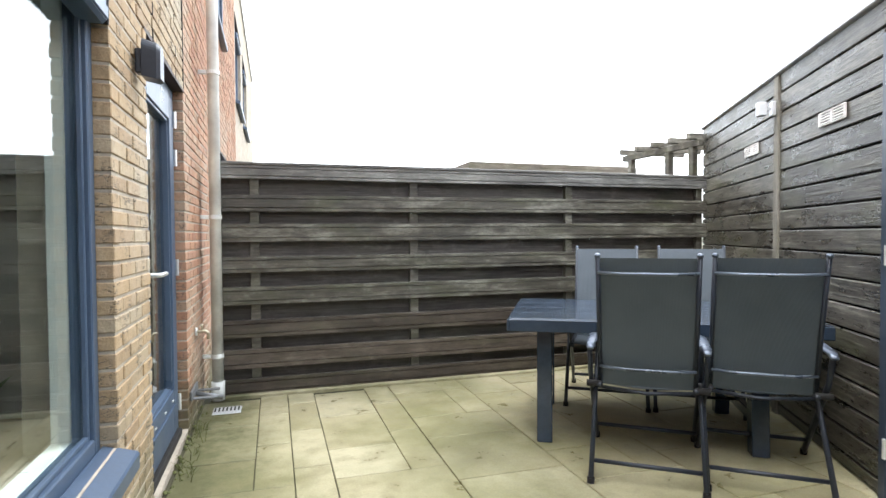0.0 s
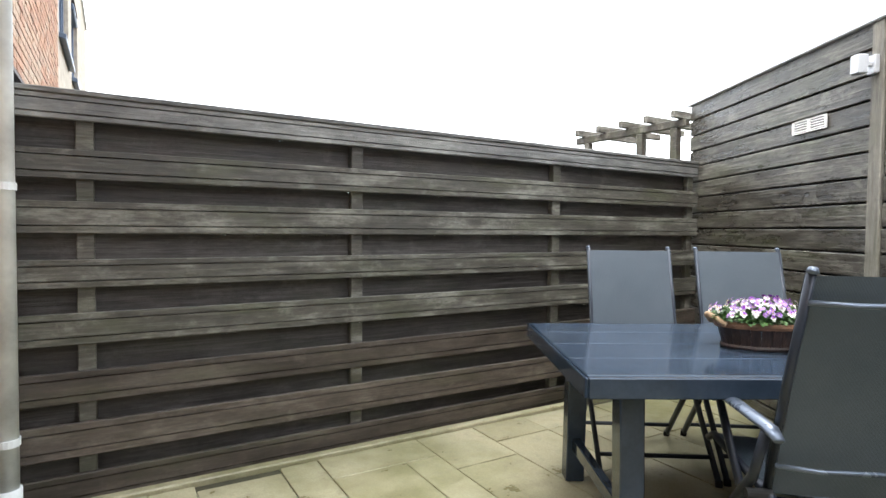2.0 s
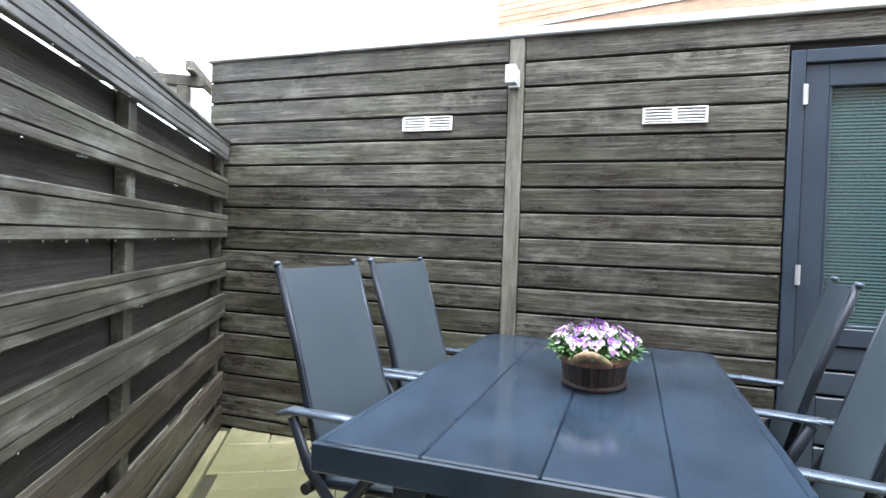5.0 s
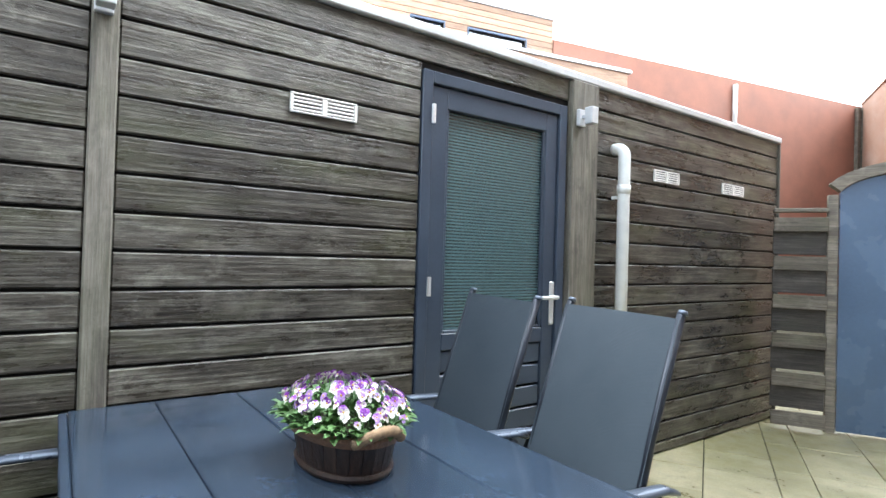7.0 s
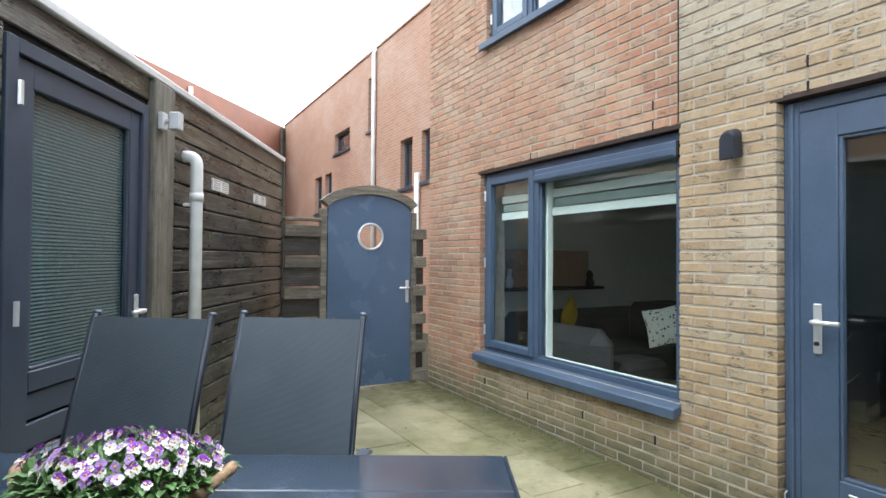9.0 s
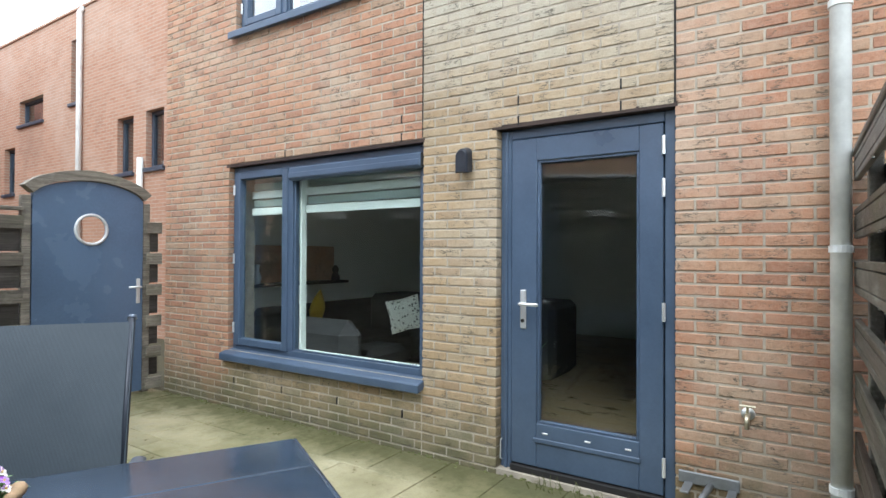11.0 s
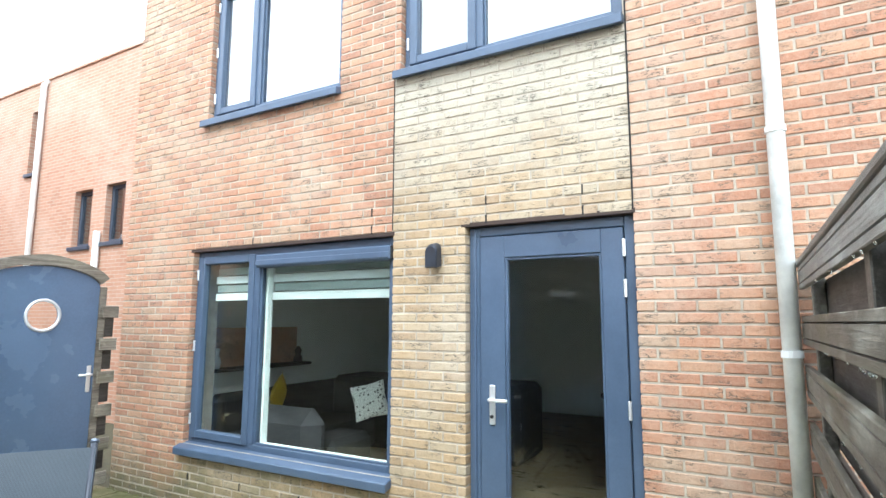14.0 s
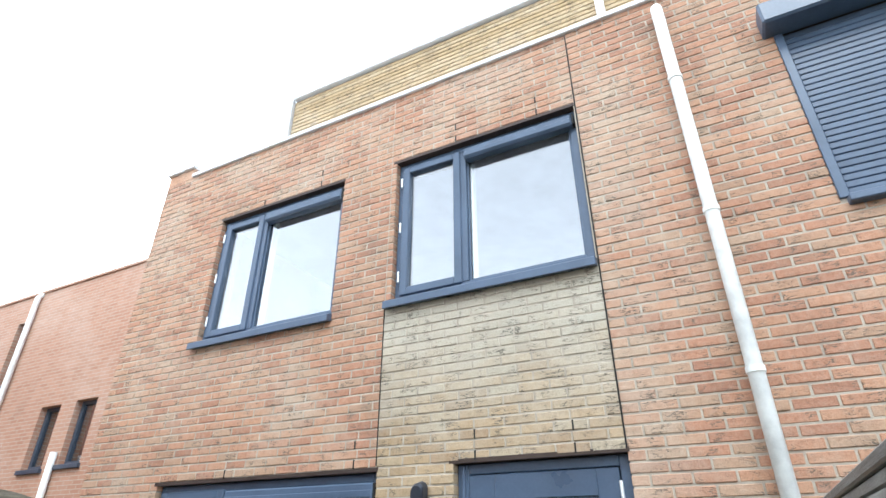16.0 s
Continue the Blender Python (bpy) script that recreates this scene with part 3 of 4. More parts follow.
m = Mesh().box(-0.125, ly0, lz0, -0.05, gy0, lz1, 0.004).box(-0.125, gy1, lz0, -0.05, ly1, lz1, 0.004)
m.box(-0.125, gy0, lz0, -0.05, gy1, gz0, 0.004).box(-0.125, gy0, gz1, -0.05, gy1, lz1, 0.004)
leaf = part("door_leaf", m, BLUE, door)
part("glazing_bead", bars(Mesh(), gy0, gy1, gz0, gz1, -0.095, -0.06, 0.016, 0.003), BLUE, leaf)
pane(gy0 + 0.004, gy1 - 0.004, gz0 + 0.004, gz1 - 0.004, -0.1, leaf)
part("kick_strip", Mesh().box(-0.052, gy0 - 0.02, 0.215, -0.04, gy1 + 0.01, 0.245, 0.005), BLUE, leaf)
for y in (3.24, 3.5, 3.73):
    part("screw_cover", Mesh().box(-0.052, y, 0.272, -0.045, y + 0.035, 0.282, 0.002), CHROME, leaf)
h = part("door_handle", Mesh().box(-0.05, 3.095, 0.9, -0.037, 3.135, 1.14, 0.006), CHROME, leaf, "steel handle plate with lever")
part("lever", Mesh().tube([(-0.04, 3.115, 1.055), (0.01, 3.115, 1.055), (0.016, 3.13, 1.055), (0.016, 3.235, 1.055)], 0.011, 10), CHROME, h, smooth=True)
part("lock_cylinder", Mesh().tube([(-0.04, 3.115, 0.95), (-0.028, 3.115, 0.95)], 0.011, 12), BLACK, h)
for z in (0.22, 1.05, 1.72, 1.95):
    part("hinge", Mesh().tube([(-0.042, ly1 + 0.004, z - 0.05), (-0.042, ly1 + 0.004, z + 0.05)], 0.01, 8), CHROME, door)
part("door_hook", Mesh().tube([(-0.05, y0 + 0.015, 0.2), (-0.03, y0 + 0.015, 0.19), (-0.03, y0 + 0.015, 0.08), (-0.05, y0 + 0.015, 0.07)], 0.004, 6), CHROME, door)

lamp = thing("wall_lamp", "dark grey wall lamp with rounded top on ochre brick", "lamp")
m = Mesh()
ring = [(2.7, 1.885), (2.79, 1.885)] + [(2.745 + 0.045 * math.cos(math.pi * k / 12), 2.0 + 0.045 * math.sin(math.pi * k / 12)) for k in range(13)]
for x, k in ((0.031, 1.0), (0.085, 0.97), (0.1, 0.84)):
    m.v += [Vector((x, 2.745 + (y - 2.745) * k, 1.96 + (z - 1.96) * k - 0.25 * (x - 0.031))) for y, z in ring]
nr = len(ring)
for r in range(2):
    m.f += [(r * nr + k, r * nr + (k + 1) % nr, (r + 1) * nr + (k + 1) % nr, (r + 1) * nr + k) for k in range(nr)]
m.f += [tuple(range(2 * nr, 3 * nr)), tuple(range(nr))[::-1]]
part("shade", m, ANTHRACITE, lamp)
part("mount", Mesh().box(0.004, 2.72, 1.9, 0.03, 2.77, 2.0, 0.005), ANTHRACITE, lamp)
tap = thing("garden_tap", "small brass outdoor tap on the wall", "tap")
part("wall_rose", Mesh().tube([(0.003, 4.335, 0.585), (0.016, 4.335, 0.585)], 0.03, 16), CHROME, tap, smooth=True)
part("spout", Mesh().tube([(0.016, 4.335, 0.585), (0.07, 4.335, 0.585), (0.085, 4.335, 0.57), (0.085, 4.335, 0.53)], 0.012, 10), BRASS, tap, smooth=True)
part("tap_handle", Mesh().tube([(0.045, 4.335, 0.595), (0.045, 4.335, 0.625)], 0.007, 8).box(0.035, 4.3, 0.625, 0.055, 4.37, 0.633, 0.003), BRASS, tap)
outlet = thing("gully_bracket", "grey folded metal bracket by the drain", "bracket")
part("bracket_arm", Mesh().box(0.004, 4.02, 0.19, 0.02, 4.3, 0.25, 0.004).box(0.02, 4.05, 0.19, 0.16, 4.09, 0.2, 0.002).box(0.02, 4.25, 0.19, 0.16, 4.29, 0.2, 0.002), GALV, outlet)
part("nozzle", Mesh().tube([(0.02, 4.17, 0.2), (0.19, 4.14, 0.17)], 0.016, 12), GALV, outlet, smooth=True)
dp = thing("downpipe", "weathered pale grey rain pipe on the facade", "pipe")
px, py = 0.108, 4.7
part("pipe_run", Mesh().tube([(px, py, 0.02), (px, py, 5.12), (px - 0.01, py, 5.17), (0.0, py, 5.2)], 0.041, 18), GREYPIPE, dp, smooth=True)
for z in (0.32, 1.37, 2.45, 3.4, 4.45):
    part("pipe_clip", Mesh().tube([(px, py, z), (px, py, z + 0.03)], 0.047, 18).box(0.003, py - 0.012, z, px - 0.03, py + 0.012, z + 0.03, 0.003), GREYPIPE, dp)
part("pipe_foot", Mesh().tube([(px, py, 0.0), (px, py, 0.14)], 0.05, 18), GREYPIPE, dp, smooth=True)
drain = thing("drain_cover", "square pale drain grate set in the paving", "drain")
part("drain_frame", Mesh().box(0.1, 4.31, 0.0, 0.29, 4.47, 0.006, 0.003), ZINC, drain)
for i in range(7):
    part("slot", Mesh().box(0.11 + i * 0.026, 4.36, 0.0085, 0.121 + i * 0.026, 4.44, 0.0115), BLACK, drain)

# ---- living room behind the glass ----
tagged(part("floor_room", Mesh().box(-6, -0.4, -0.1, -0.31, 9, 0.02), PARQUET), "brown wooden living room floor", "floor", kind="structure")
tagged(part("ceiling_room", Mesh().box(-6, -0.4, 2.6, -0.31, 9, 2.7), PLASTER), "white ceiling", "ceiling", kind="structure")
tagged(part("wall_room_back", Mesh().box(-6.1, -0.4, -0.1, -6.0, 9, 2.7), PLASTER), "white back wall of the living room", "wall", kind="structure")
tagged(part("wall_room_side", Mesh().box(-5.99, -0.5, 0.021, -0.31, -0.41, 2.59), PLASTER), "white side wall of the living room", "wall", kind="structure")
tagged(part("wall_room_far", Mesh().box(-5.99, 9.0, 0.021, -0.31, 9.1, 2.59), PLASTER), "white party wall", "wall", kind="structure")
tagged(part("wall_party", Mesh().box(-5.99, 4.6, 0.021, -0.32, 4.7, 2.59), PLASTER), "white party wall of the living room", "wall", kind="structure")
tagged(part("floor_upper", Mesh().box(-6, -0.4, 2.95, -0.31, 9, 3.05), PARQUET), "upper floor", "floor", kind="structure")
tagged(part("wall_upper_back", Mesh().box(-5, -0.4, 3.06, -4.9, 15.9, 5.15), PLASTER), "white upper room wall", "wall", kind="structure")
ledge = thing("wall_ledge", "dark ledge under a brown brick niche", "ledge")
part("niche", Mesh().box(-2.0, -0.408, 1.035, -0.62, -0.38, 1.45, 0.004), RED, ledge)
part("ledge_board", Mesh().box(-2.08, -0.408, 1.0, -0.58, -0.2, 1.033, 0.006), BLACK, ledge)
fig = Mesh().lathe([(0.05, 0.05, 1.034), (0.06, 0.05, 1.08), (0.03, 0.03, 1.13), (0.045, 0.045, 1.17), (0.015, 0.015, 1.22)], 14, (-1.92, -0.28))
tagged(part("ornament", fig, BLACK, smooth=True), "dark carved ornament on the ledge", "ornament")
vase = Mesh().lathe([(0.03, 0.03, 1.034), (0.045, 0.045, 1.1), (0.02, 0.02, 1.18), (0.03, 0.03, 1.24)], 14, (-0.75, -0.28))
tagged(part("vase", vase, CHROME, smooth=True), "slim pale vase on the ledge", "vase")
sofa = thing("sofa", "charcoal corner sofa behind the window", "sofa")
part("sofa_base", Mesh().box(-2.35, -0.14, 0.06, -0.7, 0.6, 0.42, 0.05), SOFA, sofa)
part("sofa_back", Mesh().box(-3.1, -0.37, 0.03, -0.7, -0.145, 0.78, 0.07), SOFA, sofa)
part("sofa_corner", Mesh().box(-3.1, -0.14, 0.03, -2.36, 2.4, 0.85, 0.07), SOFA, sofa)
chaise = thing("armchair", "grey upholstered armchair with rounded back", "armchair")
part("armchair_back", Mesh().box(-0.95, 0.2, 0.03, -0.65, 1.12, 0.73, 0.13), GREYSOFA, chaise)
part("armchair_seat", Mesh().box(-1.6, 0.65, 0.03, -0.96, 1.1, 0.42, 0.06), GREYSOFA, chaise)


def pillow(name, mat, at, label, size=0.24):
    g = Mesh()
    n = 12
    for side in (1, -1):
        base = len(g.v)
        for i in range(n + 1):
            for j in range(n + 1):
                a, b = i / n * 2 - 1, j / n * 2 - 1
                puff = (1 - a * a) ** 0.5 * (1 - b * b) ** 0.5 if abs(a) < 1 and abs(b) < 1 else 0
                pinch = 1 - 0.08 * (1 - abs(a * b))
                g.v.append(Vector((a * size * pinch, side * 0.07 * puff, b * size * pinch)))
        for i in range(n):
            for j in range(n):
                k = base + i * (n + 1) + j
                q = (k, k + n + 1, k + n + 2, k + 1)
                g.f.append(q if side < 0 else q[::-1])
    return tagged(part(name, g, mat, at=at, smooth=True), label, "cushion")


def dotted():
    m, n, l, p = material("dotted_cushion_cloth", 0.9)
    v = coords(n, l, (28, 28, 28), False)
    t = n.new("ShaderNodeTexVoronoi")
    t.inputs["Scale"].default_value = 1.0
    l.new(v, t.inputs["Vector"])
    l.new(ramp_of(n, l, t.outputs["Distance"], [(0.25, (0.06, 0.06, 0.06)), (0.32, (0.7, 0.69, 0.64))]), p.inputs["Base Color"])
    return m


pillow("cushion", dotted(), pose(-1.25, 1.3, 0.77, 10, 14, -60), "white cushion with dark dots on the sofa", 0.165)
pillow("cushion", MUSTARD, pose(-1.3, 0.05, 0.74, -12, 45, 20), "mustard yellow cushion on the sofa", 0.17)
blind = thing("roman_blind", "half-raised white roman blind in the window", "blind")
for a, b in ((0.36, 0.94), (1.06, 2.36)):
    for i in range(4):
        # folds set back carry their shade in the cloth colour
        part("blind_fold", Mesh().box(-0.2 - 0.02 * (i % 2), a, 1.7 + i * 0.075, -0.185 - 0.02 * (i % 2), b, 1.765 + i * 0.075, 0.004), SHADEDBLIND if i % 2 or i == 3 else BLIND, blind)
plant = thing("potted_plant", "green leafy plant in a pale pot by the door", "plant")
part("pot", Mesh().lathe([(0.09, 0.09, 0.021), (0.13, 0.13, 0.3), (0.125, 0.125, 0.3), (0.1, 0.1, 0.25)], 20, (-0.75, 2.75)), BLIND, plant, smooth=True)
g = Mesh()
for i in range(26):
    a, r, h = rng.uniform(0, 6.28), rng.uniform(0.1, 0.3), rng.uniform(0.3, 0.75)
    c, s = math.cos(a), math.sin(a)
    g.tube([(-0.75, 2.75, 0.25), (-0.75 + c * r * 0.4, 2.75 + s * r * 0.4, 0.25 + h * 0.7), (-0.75 + c * r, 2.75 + s * r, 0.25 + h)], [0.006, 0.03, 0.002], 6, flat=0.15)
part("leaves", g, LEAF, plant, kind="stuff")
dt = thing("dining_table", "dark round dining table inside the room", "table")
part("tabletop", Mesh().lathe([(0.55, 0.55, 0.71), (0.56, 0.56, 0.72), (0.56, 0.56, 0.74), (0.55, 0.55, 0.75)], 32, (-3.2, 3.6)), BLACK, dt)
part("pedestal", Mesh().lathe([(0.3, 0.3, 0.021), (0.05, 0.05, 0.08), (0.04, 0.04, 0.709)], 20, (-3.2, 3.6)), BLACK, dt)
bowl = Mesh().lathe([(0.06, 0.06, 0.752), (0.17, 0.17, 0.82), (0.18, 0.18, 0.85), (0.165, 0.165, 0.845), (0.05, 0.05, 0.77)], 24, (-3.1, 3.75))
tagged(part("bowl", bowl, WHITE, smooth=True), "patterned pale bowl on the dining table", "bowl")

# ---- fence ----
fence = thing("fence", "dark weathered hit-and-miss board fence", "fence", kind="structure")
X0, X1 = 0.06, 4.7
front_z = [(1.685, 1.79), (1.434, 1.563), (1.198, 1.338), (0.956, 1.08), (0.708, 0.846), (0.45, 0.588), (0.205, 0.354), (0.0, 0.13)]
back_z = [(1.5, 1.71), (1.275, 1.46), (1.03, 1.225), (0.79, 0.985), (0.545, 0.74), (0.305, 0.49), (0.08, 0.25)]
for i, (a, b) in enumerate(front_z):
    H, half_l = b - a, 0.5 * (X1 - X0)
    prof = [(-0.011, 0.003), (-0.008, 0.0), (0.011, 0.0), (0.011, H), (-0.008, H), (-0.011, H - 0.003)]
    for q in (0.78, 0.24):
        prof += [(-0.011, H * q + 0.0035), (0.002, H * q), (-0.011, H * q - 0.0035)]
    m = Mesh().prism(prof, -half_l, half_l)
    m.v = [Vector((-q.y, q.x, q.z)) for q in m.v]
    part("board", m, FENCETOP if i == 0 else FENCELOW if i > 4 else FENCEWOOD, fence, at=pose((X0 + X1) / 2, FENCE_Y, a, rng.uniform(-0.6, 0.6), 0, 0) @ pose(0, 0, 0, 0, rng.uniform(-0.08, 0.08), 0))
# back boards, with the shade behind the front row painted in
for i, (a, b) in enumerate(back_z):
    part("board", Mesh().box(-0.5 * (X1 - X0), -0.01, 0, 0.5 * (X1 - X0), 0.01, b - a, 0.003), FENCESHADE, fence, at=pose((X0 + X1) / 2, FENCE_Y + 0.072, a))
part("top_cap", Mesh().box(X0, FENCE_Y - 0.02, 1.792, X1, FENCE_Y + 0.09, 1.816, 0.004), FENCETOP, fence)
for x in (0.385, 1.665, 3.145, 4.62):
    part("post", Mesh().box(x - 0.035, FENCE_Y + 0.0125, -0.1, x + 0.035, FENCE_Y + 0.06, 1.775, 0.004), FENCEWOOD, fence)
tagged(part("kerb", Mesh().box(0.13, FENCE_Y - 0.075, -0.06, 4.55, FENCE_Y - 0.018, 0.02, 0.006), SLAB), "narrow sand-coloured kerb under the fence", "kerb", kind="structure")
# water drops hanging under the boards
g = Mesh()
for i in range(130):
    z = rng.choice(front_z[:5])[0]
    r = rng.uniform(0.003, 0.005)
    g.lathe([(r * 0.3, r * 0.3, z - 2.6 * r), (r, r, z - 1.5 * r), (r * 0.7, r * 0.7, z - 0.2 * r)], 6, (rng.uniform(0.8, 4.4), FENCE_Y - 0.008))
tagged(part("water_drops", g, GLASS, smooth=True), "rain drops hanging under the fence boards", "water", kind="stuff")

# ---- neighbour's garden beyond the fence ----
per = thing("pergola", "weathered timber pergola of the next garden", "pergola")
for y in (5.05, 5.42, 6.1):
    part("post", Mesh().box(4.75, y - 0.035, -0.05, 4.82, y + 0.035, 2.149, 0.005), FENCEWOOD, per)
part("beam", Mesh().box(4.755, 4.93, 2.15, 4.815, 6.25, 2.22, 0.005), FENCEWOOD, per)
for i in range(5):
    part("rafter", Mesh().box(4.66, -0.025, 2.222, 5.6, 0.025, 2.285, 0.005), FENCEWOOD, per, at=pose(0, 4.99 + i * 0.29, 0))
ns = thing("neighbour_shed", "low flat-roofed timber shed beyond the fence", "shed")
part("shed_body", Mesh().box(3.2, 7.5, -0.05, 5.75, 10.5, 2.1, 0.01), PALEWOOD, ns)
part("shed_roof", Mesh().box(3.12, 7.42, 2.102, 5.83, 10.6, 2.26, 0.01), PALEWOOD, ns)

# ---- shed ----
shed = thing("shed", "dark stained horizontal board shed with pale coping", "shed", at=SHED)
S0, S1, STOP = -3.19, 3.62, 2.305
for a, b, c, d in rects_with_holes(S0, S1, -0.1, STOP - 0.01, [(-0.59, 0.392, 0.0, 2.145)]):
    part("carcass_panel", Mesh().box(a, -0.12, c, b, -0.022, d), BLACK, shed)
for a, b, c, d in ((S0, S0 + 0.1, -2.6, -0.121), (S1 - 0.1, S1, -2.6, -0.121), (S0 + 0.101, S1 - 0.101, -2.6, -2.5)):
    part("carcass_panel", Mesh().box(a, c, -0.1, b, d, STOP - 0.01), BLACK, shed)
part("roof", Mesh().box(S0 - 0.02, -2.62, STOP, S1 + 0.02, 0.025, STOP + 0.045, 0.006), ZINC, shed, "pale zinc coping and roof")
part("floor", Mesh().box(S0 + 0.11, -2.49, -0.1, S1 - 0.11, -0.13, 0.01), SOIL, shed)
BOARD = 0.1312
for k in range(18):
    z1b = STOP - 0.002 - k * BOARD
    z0b = max(z1b - BOARD + 0.011, 0.01)
    if z1b < 0.03:
        break
    for a, b in ((1.69, S1), (0.394, 1.605), (S0, -0.84)) if z0b < 2.14 else ((1.69, S1), (-0.61, 1.605), (S0, -0.84)):
        L = b - a
        zb = max(z0b, 2.15) if a == -0.61 else z0b
        me = Mesh().box(0, -0.02, 0, L, 0.0, z1b - zb, 0.005)
        part("board", me, SHEDWOOD, shed, at=pose(a, 0, zb, rng.uniform(-1.2, -0.2), 0, 0))
part("post", Mesh().box(1.607, -0.02, -0.05, 1.688, 0.014, STOP - 0.003, 0.006), POSTWOOD, shed, "weathered brown post")
part("post", Mesh().box(-0.838, -0.02, -0.05, -0.615, 0.03, STOP - 0.003, 0.006), POSTWOOD, shed, "wide weathered brown post")
part("corner_strip", Mesh().box(S0 - 0.02, -0.1, -0.05, S0 - 0.002, 0.02, STOP - 0.003, 0.004), POSTWOOD, shed)
sd = part("door_frame", Mesh().box(-0.588, -0.1, 0.0, -0.53, 0.012, 2.143, 0.004).box(0.332, -0.1, 0.0, 0.39, 0.012, 2.143, 0.004).box(-0.53, -0.1, 2.085, 0.332, 0.012, 2.143, 0.004), DARK_BLUE, shed, "dark blue door frame")
m = Mesh().box(-0.525, -0.06, 0.02, -0.44, -0.005, 2.08, 0.004).box(0.235, -0.06, 0.02, 0.33, -0.005, 2.08, 0.004)
m.box(-0.44, -0.06, 1.98, 0.235, -0.005, 2.08, 0.004).box(-0.44, -0.06, 0.82, 0.235, -0.005, 0.9, 0.004)
sdl = part("shed_door", m, DARK_BLUE, shed, "closed blue shed door with reeded glass")
part("pane", Mesh().box(-0.438, -0.045, 0.903, 0.233, -0.035, 1.978), REED, sdl).visible_shadow = False
part("glazing_bead", Mesh().box(-0.44, -0.03, 0.9, -0.425, -0.012, 1.98, 0.003).box(0.22, -0.03, 0.9, 0.235, -0.012, 1.98, 0.003).box(-0.425, -0.03, 0.9, 0.22, -0.012, 0.915, 0.003), DARK_BLUE, sdl)
for k in range(7):
    part("door_board", Mesh().box(-0.44, -0.05, 0.02 + k * 0.115, 0.235, -0.016, 0.02 + k * 0.115 + 0.104, 0.006), DARK_BLUE, sdl)
h = part("door_handle", Mesh().box(-0.525, -0.006, 0.91, -0.487, 0.006, 1.15, 0.006), CHROME, sdl)
part("lever", Mesh().tube([(-0.506, 0.0, 1.065), (-0.506, 0.05, 1.065), (-0.49, 0.055, 1.065), (-0.38, 0.055, 1.065)], 0.011, 10), CHROME, h, smooth=True)
for z in (0.25, 1.13, 1.94):
    part("hinge", Mesh().tube([(0.331, 0.016, z - 0.045), (0.331, 0.016, z + 0.045)], 0.011, 8), CHROME, sdl)


def vent(s0, s1, z0, z1):
    v = thing("vent_grille", "white double louvred vent on dark boards", "vent", at=SHED, group="vents on the shed")
    bd = 0.003
    m = Mesh().box(s0, bd, z0, s1, bd + 0.012, z0 + 0.008, 0.003).box(s0, bd, z1 - 0.008, s1, bd + 0.012, z1, 0.003)
    mid = (s0 + s1) / 2
    for a, b in ((s0, s0 + 0.014), (mid - 0.012, mid + 0.012), (s1 - 0.014, s1)):
        m.box(a, bd, z0 + 0.008, b, bd + 0.012, z1 - 0.008, 0.002)
    part("frame", m, WHITE, v)
    part("backing", Mesh().box(s0 + 0.01, bd - 0.003, z0 + 0.006, s1 - 0.01, bd + 0.001, z1 - 0.006), BLACK, v)
    n = 4
    for k in range(n):
        z = z0 + 0.012 + k * (z1 - z0 - 0.02) / n
        for a, b in ((s0 + 0.014, mid - 0.012), (mid + 0.012, s1 - 0.014)):
            part("slat", Mesh().box(a, bd + 0.002, z, b, bd + 0.01, z + 0.009, 0.002, ), WHITE, v)


for s0, s1, z in ((1.992, 2.284, 1.83), (0.724, 1.018, 1.83), (-1.72, -1.43, 1.805), (-2.61, -2.29, 1.8)):
    vent(s0, s1, z, z + 0.08)


def shed_lamp(s, y):
    v = thing("shed_lamp", "small square up-and-down lamp on the shed post", "lamp", at=SHED, group="lamps on the shed")
    part("housing", Mesh().box(s - 0.028, y + 0.06, 2.035, s + 0.028, y + 0.115, 2.13, 0.004), ZINC, v)
    part("bracket", Mesh().box(s - 0.012, y + 0.028, 2.075, s + 0.012, y + 0.061, 2.095, 0.002), ZINC, v)
    part("back_plate", Mesh().box(s - 0.028, y + 0.001, 2.035, s + 0.028, y + 0.028, 2.13, 0.004), ZINC, v)


shed_lamp(1.655, 0.014)
shed_lamp(-0.665, 0.03)
wp = thing("vent_pipe", "white plastic pipe with elbow on the shed", "pipe", at=SHED)
arc = [(-1.02, 0.0, 1.955)] + [(-1.02, 0.03 + 0.05 * math.sin(a), 1.905 + 0.05 * math.cos(a)) for a in (0.0, 0.4, 0.8, 1.2, 1.57)] + [(-1.02, 0.08, 0.0)]
part("pipe_run", Mesh().tube(arc, 0.036, 18), PIPE, wp, smooth=True)
for z in (0.85, 1.68):
    part("socket", Mesh().tube([(-1.02, 0.08, z), (-1.02, 0.08, z + 0.05)], 0.041, 18), PIPE, wp, smooth=True)
    part("clip", Mesh().box(-1.035, 0.002, z - 0.03, -1.005, 0.044, z - 0.01, 0.002), PIPE, wp)

# ---- gate ----
GY = -0.85
gate = thing("gate", "arched blue garden gate with round porthole", "gate")
GX0, GX1, GC = 0.165, 1.09, 0.6275
arcpts = []
for i in range(25):
    t = i / 24
    x = GX1 + (GX0 - GX1) * t
    k = (x - GC) / (GX1 - GC)
    arcpts.append((x, 1.8 + 0.2 * math.sqrt(max(0.0, 1 - 0.92 * k * k))))
R0, PX, PZ = 0.135, 0.63, 1.566
